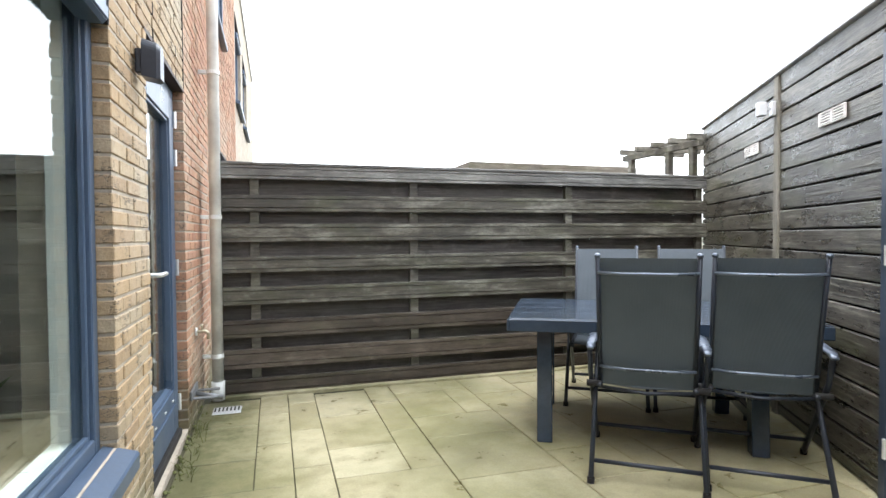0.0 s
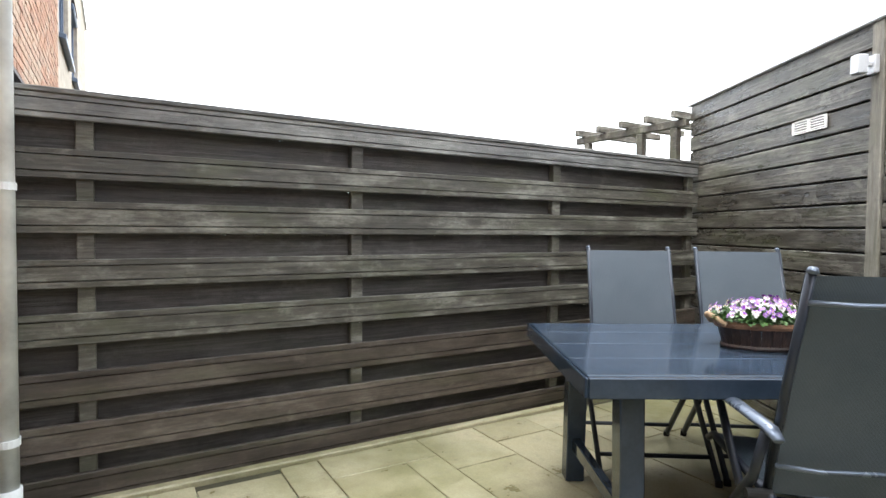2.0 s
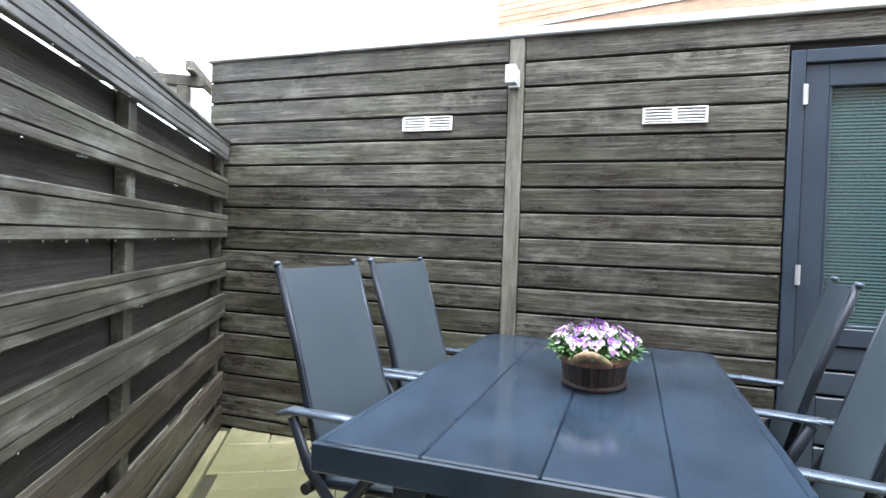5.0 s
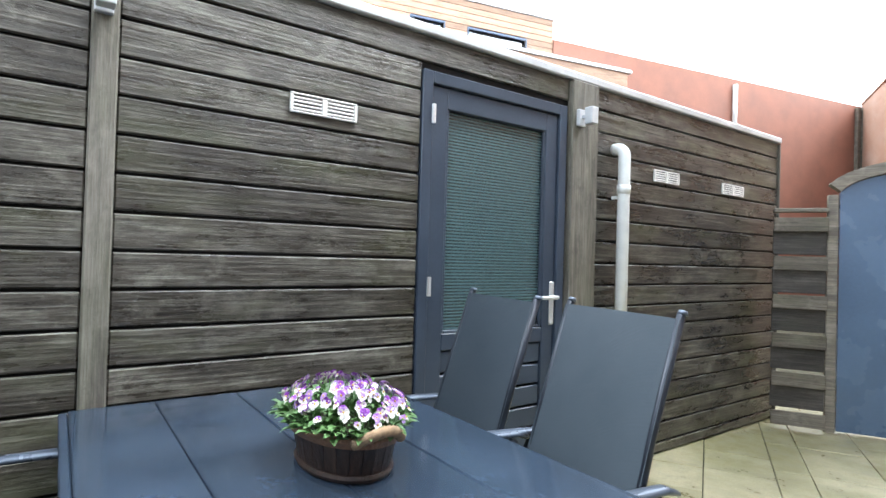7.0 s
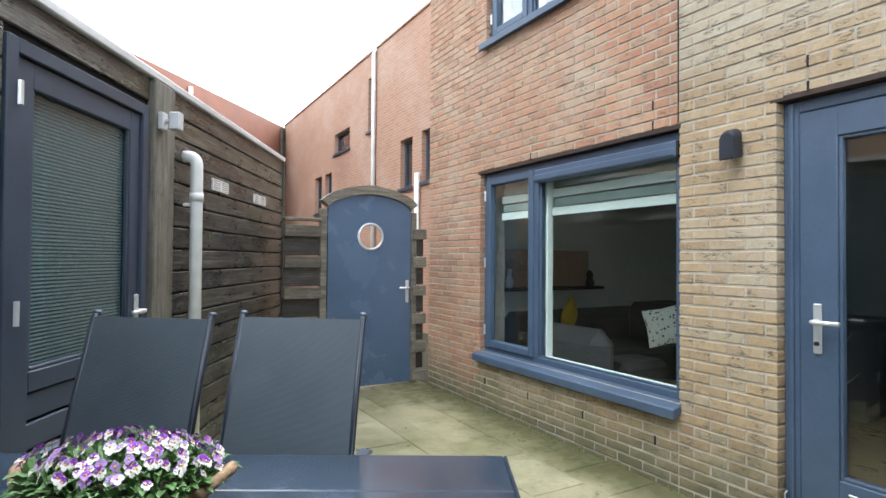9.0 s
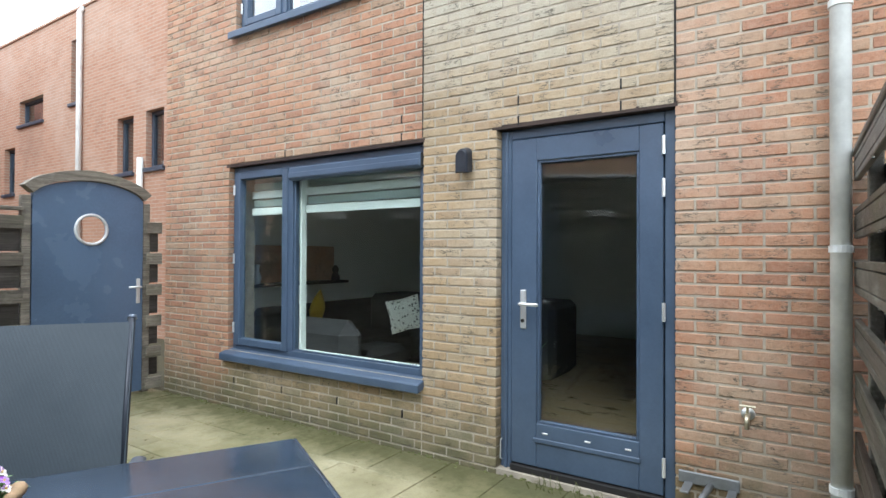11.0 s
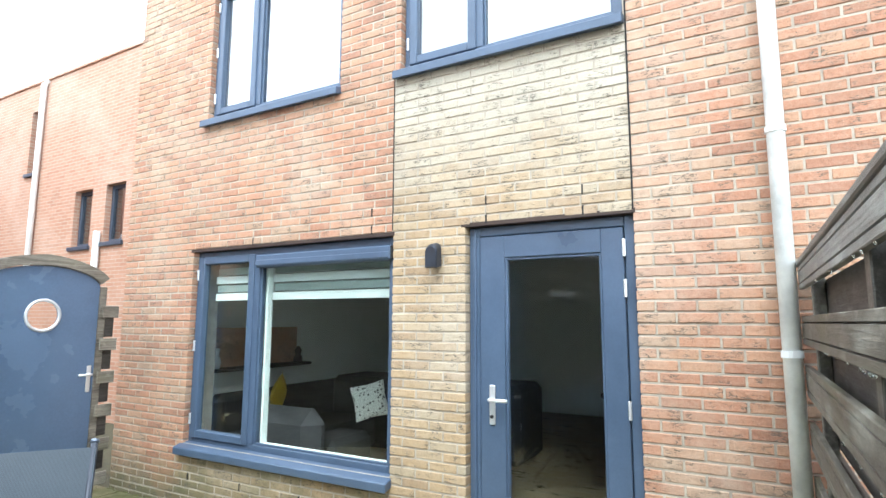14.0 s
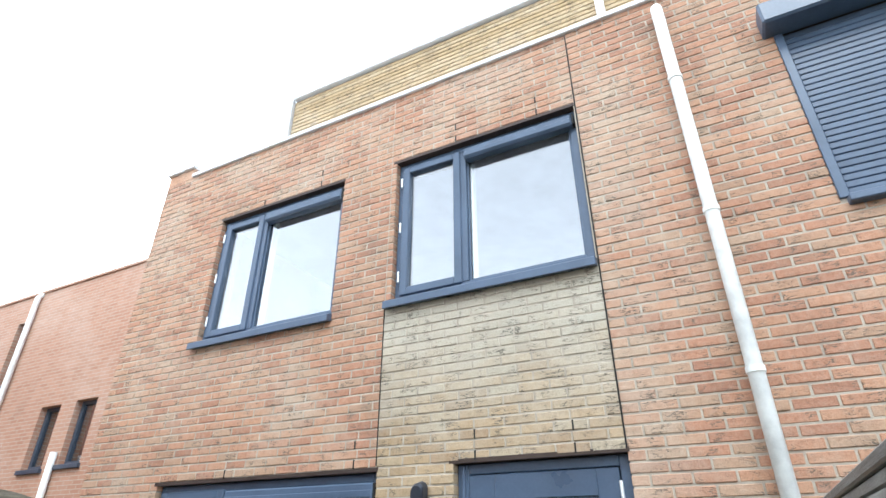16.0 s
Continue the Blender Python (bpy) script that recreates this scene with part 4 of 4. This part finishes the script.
# the leaf is cut in two halves round the porthole
def half(side):
    pts = [(PX, 0.02)]
    edge = GX1 if side > 0 else GX0
    pts.append((edge, 0.02))
    pts += [q for q in (arcpts if side > 0 else arcpts[::-1]) if (q[0] - PX) * side > 0.001]
    kk = (PX - GC) / (GX1 - GC)
    pts.append((PX, 1.8 + 0.2 * math.sqrt(1 - 0.92 * kk * kk)))
    for i in range(13):
        a = math.pi / 2 - side * math.pi * i / 12
        pts.append((PX + R0 * math.cos(a), PZ + R0 * math.sin(a)))
    return pts if side > 0 else pts[::-1]
gm = Mesh().prism(half(1), GY - 0.045, GY)
gm.prism(half(-1), GY - 0.045, GY)
part("gate_leaf", gm, GATE_BLUE, gate)
ring = Mesh().tube([(PX + (R0 - 0.002) * math.cos(a * math.pi / 16), GY + 0.002, PZ + (R0 - 0.002) * math.sin(a * math.pi / 16)) for a in range(32)], 0.014, 8, closed=True)
part("porthole_ring", ring, ZINC, gate, "pale round porthole ring", smooth=True)
h = part("gate_handle", Mesh().box(0.19, GY + 0.001, 0.87, 0.228, GY + 0.012, 1.11, 0.005), CHROME, gate)
part("lever", Mesh().tube([(0.209, GY + 0.01, 1.03), (0.209, GY + 0.055, 1.03), (0.225, GY + 0.06, 1.03), (0.32, GY + 0.06, 1.03)], 0.011, 10), CHROME, h, smooth=True)
frame_post = thing("gate_arch", "weathered curved timber arch and posts round the gate", "gate frame")
am = Mesh()
outer, inner = [], []
for i in range(21):
    t = i / 20
    k = 2 * t - 1
    x = GC + k * (GX1 - GC)
    z = 1.8 + 0.2 * math.sqrt(max(0.0, 1 - 0.92 * k * k)) + 0.006
    inner.append((x, z))
    outer.append((GC + k * (GX1 - GC + 0.07), z + 0.095 - 0.035 * abs(k)))
am.prism(inner + outer[::-1], GY - 0.08, GY + 0.03)
part("arch_beam", am, PALEWOOD, frame_post)
for x in (GX0 - 0.075, GX1 + 0.006):
    part("post", Mesh().box(x, GY - 0.07, -0.05, x + 0.069, GY - 0.005, 1.84, 0.005), PALEWOOD, frame_post)
gf = thing("gate_fence", "grey weathered board fence beside the gate", "fence")
for k in range(11):
    z = 0.03 + k * 0.152
    off = -0.035 if k % 2 else 0.04
    for a, b in ((1.168, 1.53), (0.0, 0.155)):
        lo, hi = (z - 0.03, min(z + 0.172, 1.7)) if k % 2 else (z, z + 0.11)
        # recessed boards take the shade-darkened timber, proud ones the pale timber
        part("board", Mesh().box(a, GY + off, lo, b, GY + 0.018 + off, hi, 0.004), FENCESHADE if k % 2 else PALEWOOD, gf)
part("rail", Mesh().box(1.168, GY - 0.05, 1.705, 1.53, GY + 0.045, 1.735, 0.004), PALEWOOD, gf)

# ---- garden table and chairs ----
tab = thing("garden_table", "wet slate-blue plank garden table with square legs", "table", at=TABLE_AT)
TL, TW, TZ = 1.71, 1.06, 0.752
pw = TW / 4
for k in range(4):
    part("plank", Mesh().box(0.031, k * pw + 0.001 + (0.02 if k == 0 else 0), TZ - 0.035, TL, (k + 1) * pw - 0.001 - (0.02 if k == 3 else 0), TZ, 0.004), TABLE, tab)
for a in ((0.03, -0.004, TL, 0.02), (0.03, TW - 0.02, TL, TW + 0.004), (0.018, -0.004, 0.029, TW + 0.004)):
    part("apron", Mesh().box(a[0], a[1], TZ - 0.075, a[2], a[3], TZ - 0.004, 0.004), TABLE, tab)
part("underframe", Mesh().box(0.032, 0.021, TZ - 0.07, TL, TW - 0.021, TZ - 0.037), TABLE, tab)
for u in (0.23, 1.4):
    for v, lean in ((0.15, 0.05), (0.91, -0.05)):
        m = Mesh().box(-0.045, -0.045, 0.0, 0.045, 0.045, TZ - 0.076, 0.005)
        for q in m.v:
            q.y += lean * q.z
        part("leg", m, TABLE, tab, at=pose(u, v, 0))
    part("stretcher", Mesh().box(u - 0.02, 0.2, 0.16, u + 0.02, 0.86, 0.22, 0.004), TABLE, tab)


def garden_chair():
    c = thing("garden_chair", "anthracite high-back folding garden chair with sling", "chair", group="chairs round the garden table")
    W = 0.232
    top, hinge, front = (-0.305, 1.127), (-0.1, 0.44), (0.36, 0.47)
    for s in (-1, 1):
        x = s * W
        part("back_tube", Mesh().tube([(x, top[0], top[1]), (x, -0.2, 0.8), (x, hinge[0], hinge[1])], 0.0115, 10, flat=1.3), ANTHRACITE, c, smooth=True)
        part("tube_cap", Mesh().tube([(x, top[0] - 0.004, top[1]), (x, top[0] - 0.008, top[1] + 0.012)], [0.016, 0.012], 10), SILVER, c, "pale end cap", smooth=True)
        part("seat_tube", Mesh().tube([(x, hinge[0] - 0.04, hinge[1]), (x, front[0] - 0.05, front[1]), (x, front[0], front[1] - 0.03)], 0.014, 10), ANTHRACITE, c, smooth=True)
        part("rear_leg", Mesh().tube([(s * 0.262, 0.2, 0.655), (s * 0.262, 0.1, 0.52), (s * 0.262, -0.34, 0.015)], 0.013, 10, flat=1.5), ANTHRACITE, c, smooth=True)
        part("front_leg", Mesh().tube([(s * 0.28, -0.19, 0.655), (s * 0.28, -0.12, 0.5), (s * 0.28, 0.33, 0.015)], 0.013, 10, flat=1.5), ANTHRACITE, c, smooth=True)
        arm = Mesh().tube([(s * 0.272, -0.25, 0.655), (s * 0.272, -0.2, 0.672), (s * 0.275, 0.0, 0.675), (s * 0.272, 0.22, 0.672), (s * 0.265, 0.27, 0.655)], [0.017, 0.024, 0.026, 0.025, 0.016], 12, flat=0.5)
        part("armrest", arm, SILVER, c, "pale grey armrest", smooth=True)
        part("pivot", Mesh().tube([(s * 0.225, -0.12, 0.445), (s * 0.3, -0.12, 0.445)], 0.018, 12), BLACK, c)
        for y in (-0.34, 0.33):
            part("foot", Mesh().tube([(s * (0.262 if y < 0 else 0.28), y, 0.0), (s * (0.262 if y < 0 else 0.28), y * 0.98, 0.03)], 0.018, 10), BLACK, c)
    def sheet(rows, name):
        m = Mesh()
        n = 10
        for side in (0, 1):
            base = len(m.v)
            for y, z in rows:
                for i in range(n + 1):
                    a = i / n * 2 - 1
                    dip = 0.018 * (1 - a * a)
                    m.v.append(Vector((a * 0.241, y + 0.016 - dip * 0.5 - side * 0.004 if name == "backrest" else y, z - (0 if name == "backrest" else dip + side * 0.004))))
            for r in range(len(rows) - 1):
                for i in range(n):
                    k = base + r * (n + 1) + i
                    q = (k, k + 1, k + n + 2, k + n + 1)
                    m.f.append(q if side else q[::-1])
        part(name, m, SLING, c, smooth=True)
    sheet([(-0.303, 1.117), (-0.268, 1.0), (-0.21, 0.82), (-0.15, 0.62), (-0.108, 0.44)], "backrest")
    sheet([(-0.1, 0.45), (0.1, 0.455), (0.3, 0.475), (0.35, 0.465)], "seat")
    for z, y in ((1.045, -0.292), (0.545, -0.147)):
        part("back_rail", Mesh().tube([(-W, y, z), (-0.12, y - 0.02, z - 0.004), (0.12, y - 0.02, z - 0.004), (W, y, z)], 0.008, 8), SILVER, c, smooth=True)
    part("cross_bar", Mesh().tube([(-0.262, -0.27, 0.09), (0.262, -0.27, 0.09)], 0.011, 10), ANTHRACITE, c, smooth=True)
    part("cross_bar", Mesh().tube([(-0.28, 0.24, 0.11), (0.28, 0.24, 0.11)], 0.011, 10), ANTHRACITE, c, smooth=True)
    part("seat_rail", Mesh().tube([(-W, -0.1, 0.425), (0, -0.1, 0.405), (W, -0.1, 0.425)], 0.01, 8), ANTHRACITE, c, smooth=True)
    return c


chair = garden_chair()
chair.matrix_basis = CHAIRS_AT @ pose(0.775, -0.08, 0, 0, 0, -8)
copy_thing(chair, CHAIRS_AT @ pose(1.325, -0.065, 0, 0, 0, -9))
copy_thing(chair, CHAIRS_AT @ pose(0.672, 1.165, 0, 0, 0, 175))
copy_thing(chair, CHAIRS_AT @ pose(1.29, 1.12, 0, 0, 0, 173))

# ---- barrel planter with pansies ----
pot = thing("flower_planter", "oval dark barrel planter full of purple pansies", "planter", at=Matrix.Translation((2.815, 3.15, TZ + 0.001)) @ pose(0, 0, 0, 0, 0, -30))
RX, RY, PH = 0.188, 0.122, 0.115
for k in range(26):
    a0, a1 = 2 * math.pi * k / 26, 2 * math.pi * (k + 0.94) / 26
    m = Mesh()
    for z, f in ((0.004, 0.83), (PH, 1.0)):
        for a, g2 in ((a0, 1.0), (a1, 1.0), (a1, 0.93), (a0, 0.93)):
            m.v.append(Vector((RX * f * g2 * math.cos(a), RY * f * g2 * math.sin(a), z)))
    m.f = [(0, 1, 5, 4), (1, 2, 6, 5), (2, 3, 7, 6), (3, 0, 4, 7), (4, 5, 6, 7), (3, 2, 1, 0)]
    part("stave", m, BARREL, pot)
part("barrel_floor", Mesh().lathe([(RX * 0.78, RY * 0.78, 0.0), (RX * 0.78, RY * 0.78, 0.02)], 28), BARREL, pot)
part("soil", Mesh().lathe([(RX * 0.9, RY * 0.9, PH - 0.03), (RX * 0.9, RY * 0.9, PH - 0.015), (RX * 0.4, RY * 0.4, PH + 0.0)], 28), SOIL, pot)
for z0b, z1b, f in ((0.002, 0.018, 0.85), (PH - 0.028, PH - 0.002, 1.0)):
    m = Mesh()
    n = 40
    for rr, z in ((0.004, z0b), (0.008, (z0b + z1b) / 2), (0.004, z1b), (-0.004, z1b), (-0.004, z0b)):
        for k in range(n):
            a = 2 * math.pi * k / n
            m.v.append(Vector(((RX * f + rr) * math.cos(a), (RY * f + rr) * math.sin(a), z)))
    for i in range(5):
        for k in range(n):
            j = (i + 1) % 5
            m.f.append((i * n + k, i * n + (k + 1) % n, j * n + (k + 1) % n, j * n + k))
    part("hoop", m, HOOP if f > 0.9 else BARREL, pot, "brown wooden hoop")
for s in (-1, 1):
    pts, r = [], []
    for i in range(25):
        t = i / 24
        a = math.pi * t
        pts.append((s * (RX * 0.97 + 0.045 * math.sin(a)), -0.06 + 0.12 * t, PH - 0.015 + 0.035 * math.sin(a)))
        r.append(0.011 + 0.0022 * (i % 2))
    part("rope_handle", Mesh().tube(pts, r, 8), ROPE, pot, "twisted hemp rope handle", smooth=True)
leaves, petals = Mesh(), {"violet": Mesh(), "white": Mesh(), "lilac": Mesh()}
eyes = Mesh()


def blade(mesh, o, d, u, length, width, cup=0.2):
    d, u = d.normalized(), u.normalized()
    s = d.cross(u).normalized()
    base = len(mesh.v)
    for t, wd, h in ((0, 0.15, 0), (0.4, 0.9, cup * 0.5), (0.8, 0.8, cup * 0.6), (1.0, 0.1, cup * 0.1)):
        for q in (-1, 0, 1):
            mesh.v.append(o + d * (length * t) + s * (q * width * wd * 0.5) + u * (length * (h - abs(q) * -0.12 * wd)))
    for r in range(3):
        for q in range(2):
            k = base + r * 3 + q
            mesh.f.append((k, k + 1, k + 4, k + 3))


for i in range(620):
    a, r = rng.uniform(0, 2 * math.pi), math.sqrt(rng.uniform(0, 1))
    x, y = r * (RX + 0.015) * math.cos(a), r * (RY + 0.02) * math.sin(a)
    z = PH - 0.005 + rng.uniform(0, 0.055) * (1.15 - r * r)
    d = Vector((math.cos(a) + rng.gauss(0, .5), math.sin(a) + rng.gauss(0, .5), rng.uniform(-0.25, 0.8)))
    blade(leaves, Vector((x, y, z)), d, Vector((d.x * -0.5, d.y * -0.5, 1)), rng.uniform(0.025, 0.045), rng.uniform(0.014, 0.024))
for i in range(170):
    a, r = rng.uniform(0, 2 * math.pi), math.sqrt(rng.uniform(0, 1)) * 1.06
    x, y = r * (RX + 0.01) * math.cos(a), r * (RY + 0.015) * math.sin(a)
    z = PH + 0.015 + rng.uniform(0.0, 0.03) + 0.05 * (1 - r * r * 0.8)
    face = Vector((math.cos(a) * 0.9 + rng.gauss(0, .35), math.sin(a) * 0.9 + rng.gauss(0, .35), rng.uniform(0.3, 1.0))).normalized()
    up = (Vector((0, 0, 1)) - face * face.z).normalized()
    side = face.cross(up)
    o = Vector((x, y, z))
    size = rng.uniform(0.012, 0.018)
    kind_top = rng.choice(("violet", "violet", "lilac"))
    kind_low = rng.choice(("white", "white", "white", "lilac"))
    for ang, k in ((62, kind_top), (118, kind_top), (8, kind_low), (172, kind_low), (270, kind_low)):
        d = side * math.cos(radians(ang)) + up * math.sin(radians(ang))
        blade(petals[k], o - d * 0.002 + face * rng.uniform(0, 0.002), d, face, size * (1.05 if ang == 270 else 0.95), size * 0.95, 0.1)
    eyes.lathe([(0.0028, 0.0028, 0), (0.001, 0.001, 0.003)], 6, m=Matrix.Translation(o + face * 0.002) @ face.to_track_quat("Z", "Y").to_matrix().to_4x4())
    leaves.tube([o - face * 0.001, o - face * 0.01 - Vector((0, 0, 0.02)), Vector((x * 0.8, y * 0.8, PH - 0.01))], 0.0012, 4)
part("leaves", leaves, LEAF, pot, "dense small green leaves", kind="stuff")
part("violet_petals", petals["violet"], VIOLET, pot, "violet upper petals", kind="stuff")
part("white_petals", petals["white"], CREAM, pot, "white lower petals", kind="stuff")
part("lilac_petals", petals["lilac"], LILAC, pot, "pale lilac petals", kind="stuff")
part("flower_eyes", eyes, YOLK, pot, "yellow flower eyes", kind="stuff")

# ---- houses beyond the gate ----
def far_house():
    hs = thing("red_house", "long red brick terrace beyond the gate", "house")
    ws = [(-9.98, -8.79, 4.16, 4.69), (-5.75, -5.2, 2.77, 3.76), (-4.8, -4.25, 2.8, 3.78), (-11.75, -11.1, 2.66, 3.71), (-10.77, -10.2, 2.68, 3.71), (-7.55, -7.2, 4.3, 5.55)]
    m = Mesh()
    for a, b, c, d in rects_with_holes(-15.69, -1.0, -0.05, 6.1, ws):
        m.box(-2.3, a, c, -2.0, b, d)
    m.box(-8, -1.0, -0.05, -2.0, -0.8, 6.1)
    part("wall", m, FARBRICK, hs)
    part("roof", Mesh().box(-8, -15.6, 6.102, -1.97, -0.8, 6.15), FARBRICK, hs)
    for a, b, c, d in ws:
        fr = part("window", bars(Mesh(), a, b, c, d, -2.18, -2.1, 0.06), DARK_BLUE, hs)
        part("pane", Mesh().box(-2.16, a + 0.06, c + 0.06, -2.14, b - 0.06, d - 0.06), COATED, fr)
        part("sill", Mesh().box(-2.1, a - 0.04, c - 0.07, -1.95, b + 0.04, c - 0.003, 0.005), DARK_BLUE, fr)
    part("downpipe", Mesh().tube([(-1.93, -7.05, 0), (-1.93, -7.05, 6.0), (-2.0, -7.05, 6.08)], 0.05, 12), PIPE, hs, smooth=True)
    part("short_pipe", Mesh().tube([(-1.93, -4.85, 0), (-1.93, -4.85, 2.98)], 0.05, 12), PIPE, hs, smooth=True)
    # added solid black block: stands in for the unlit rooms behind the panes
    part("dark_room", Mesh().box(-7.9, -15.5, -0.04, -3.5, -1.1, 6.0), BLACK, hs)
    return hs


far_house()
WING = pose(-2.0, -15.694, 0, 0, 0, 49.14)       # x along the wing, towards the shed's back
wing = thing("red_wing", "rusty red wing of the terrace behind the shed", "house", at=WING)
part("wall", Mesh().box(0.0, -6, -0.05, 10.9, 0.0, 6.07), RUST, wing)
part("low_block", Mesh().box(9.1, -0.0, -0.05, 30.0, 0.3, 5.52), CLAD, wing, "orange-brown lower block")
part("roof_edge", Mesh().box(9.0, -0.05, 5.522, 30.0, 0.34, 5.6, 0.01), ZINC, wing)
ws = [(11.6, 12.95, 5.66, 5.92), (13.5, 14.2, 5.65, 5.93), (15.2, 16.6, 5.66, 5.92), (17.6, 18.4, 5.66, 5.92)]
for k in range(7):
    z = 5.61 + k * 0.125
    spans = [(10.91, 22.0)]
    for a, b, c, d in ws:
        if c - 0.06 < z + 0.06 < d + 0.06:
            spans = [q for s, e in spans for q in (((s, a), (b, e)) if s < a and e > b else ((s, e),))]
    for s, e in spans:
        part("board", Mesh().box(s, -0.06, z, e, -0.02, z + 0.118, 0.006), CLAD, wing)
part("clad_core", Mesh().box(10.92, -5, 5.6, 22.0, -0.2, 6.46), BLACK, wing)
for a, b, c, d in ws:
    fr = part("window", Mesh().box(a - 0.03, -0.055, c - 0.05, b + 0.03, -0.01, c, 0.005).box(a - 0.03, -0.055, d, b + 0.03, -0.01, d + 0.04, 0.005).box(a - 0.03, -0.055, c, a, -0.01, d, 0.005).box(b, -0.055, c, b + 0.03, -0.01, d, 0.005), BLUE, wing)
    part("pane", Mesh().box(a, -0.12, c, b, -0.1, d), COATED, fr)
part("clad_cap", Mesh().box(10.88, -5, 6.49, 22.1, 0.0, 6.55, 0.01), ZINC, wing)
part("wing_pipe", Mesh().tube([(5.37, 0.06, 4.7), (5.37, 0.06, 5.9)], 0.06, 12), PIPE, wing, smooth=True)
gut = Mesh().box(-0.1, 0.02, 2.0, 0.16, 0.2, 6.0, 0.01).box(0.2, 0.02, 2.0, 0.36, 0.12, 5.98, 0.01)
part("corner_gutter", gut, PALEWOOD, wing, "grey corner boards")

# ---- paving ----
patio = tagged(part("pavement", Mesh().box(-0.0, -3.0, -0.045, 4.75, 4.9, -0.012), SOIL), "sand-coloured patio slabs with green algae", "paving", kind="structure")
rng2 = random.Random(11)
NX, NY, U = 24, 40, 0.198
taken = [[False] * NY for _ in range(NX)]
shapes = {}
for j in range(NY):
    for i in range(NX):
        if taken[i][j]:
            continue
        for wi, hj in rng2.sample([(2, 3), (3, 2), (2, 2), (3, 3), (2, 3)], 5) + [(1, 3), (1, 2), (2, 1), (1, 1)]:
            if i + wi <= NX and j + hj <= NY and not any(taken[a][b] for a in range(i, i + wi) for b in range(j, j + hj)):
                break
        for a in range(i, i + wi):
            for b in range(j, j + hj):
                taken[a][b] = True
        if (wi, hj) not in shapes:
            shapes[(wi, hj)] = Mesh().box(0.002, 0.002, -0.04, wi * U - 0.003, hj * U - 0.003, 0, 0.003).data("slab", SLAB)
        x, y = 0.02 + i * U, -3.1 + j * U
        if y > 4.6:
            continue
        me = shapes[(wi, hj)]
        if y + hj * U > 4.68:
            me = Mesh().box(0.002, 0.002, -0.04, wi * U - 0.002, 4.68 - y, 0, 0.003).data("slab", SLAB)
        part("slab", me, SLAB, patio, at=pose(x, y, rng2.uniform(-0.003, 0.001), rng2.uniform(-.15, .15), rng2.uniform(-.15, .15), 0))

# ---- nearest bricks of the facade ----
sizes = {}
for s, e, z0, z1, zn, out in near_bricks:
    key = (round(e - s, 3), round(z1 - z0, 4), zn)
    if key not in sizes:
        sizes[key] = Mesh().box(-0.1, 0, 0, 0, key[0], key[1], 0.0035).data("brick", YELLOW if zn else RED)
    part("brick", sizes[key], None, wall_house, at=pose(out, s, z0))
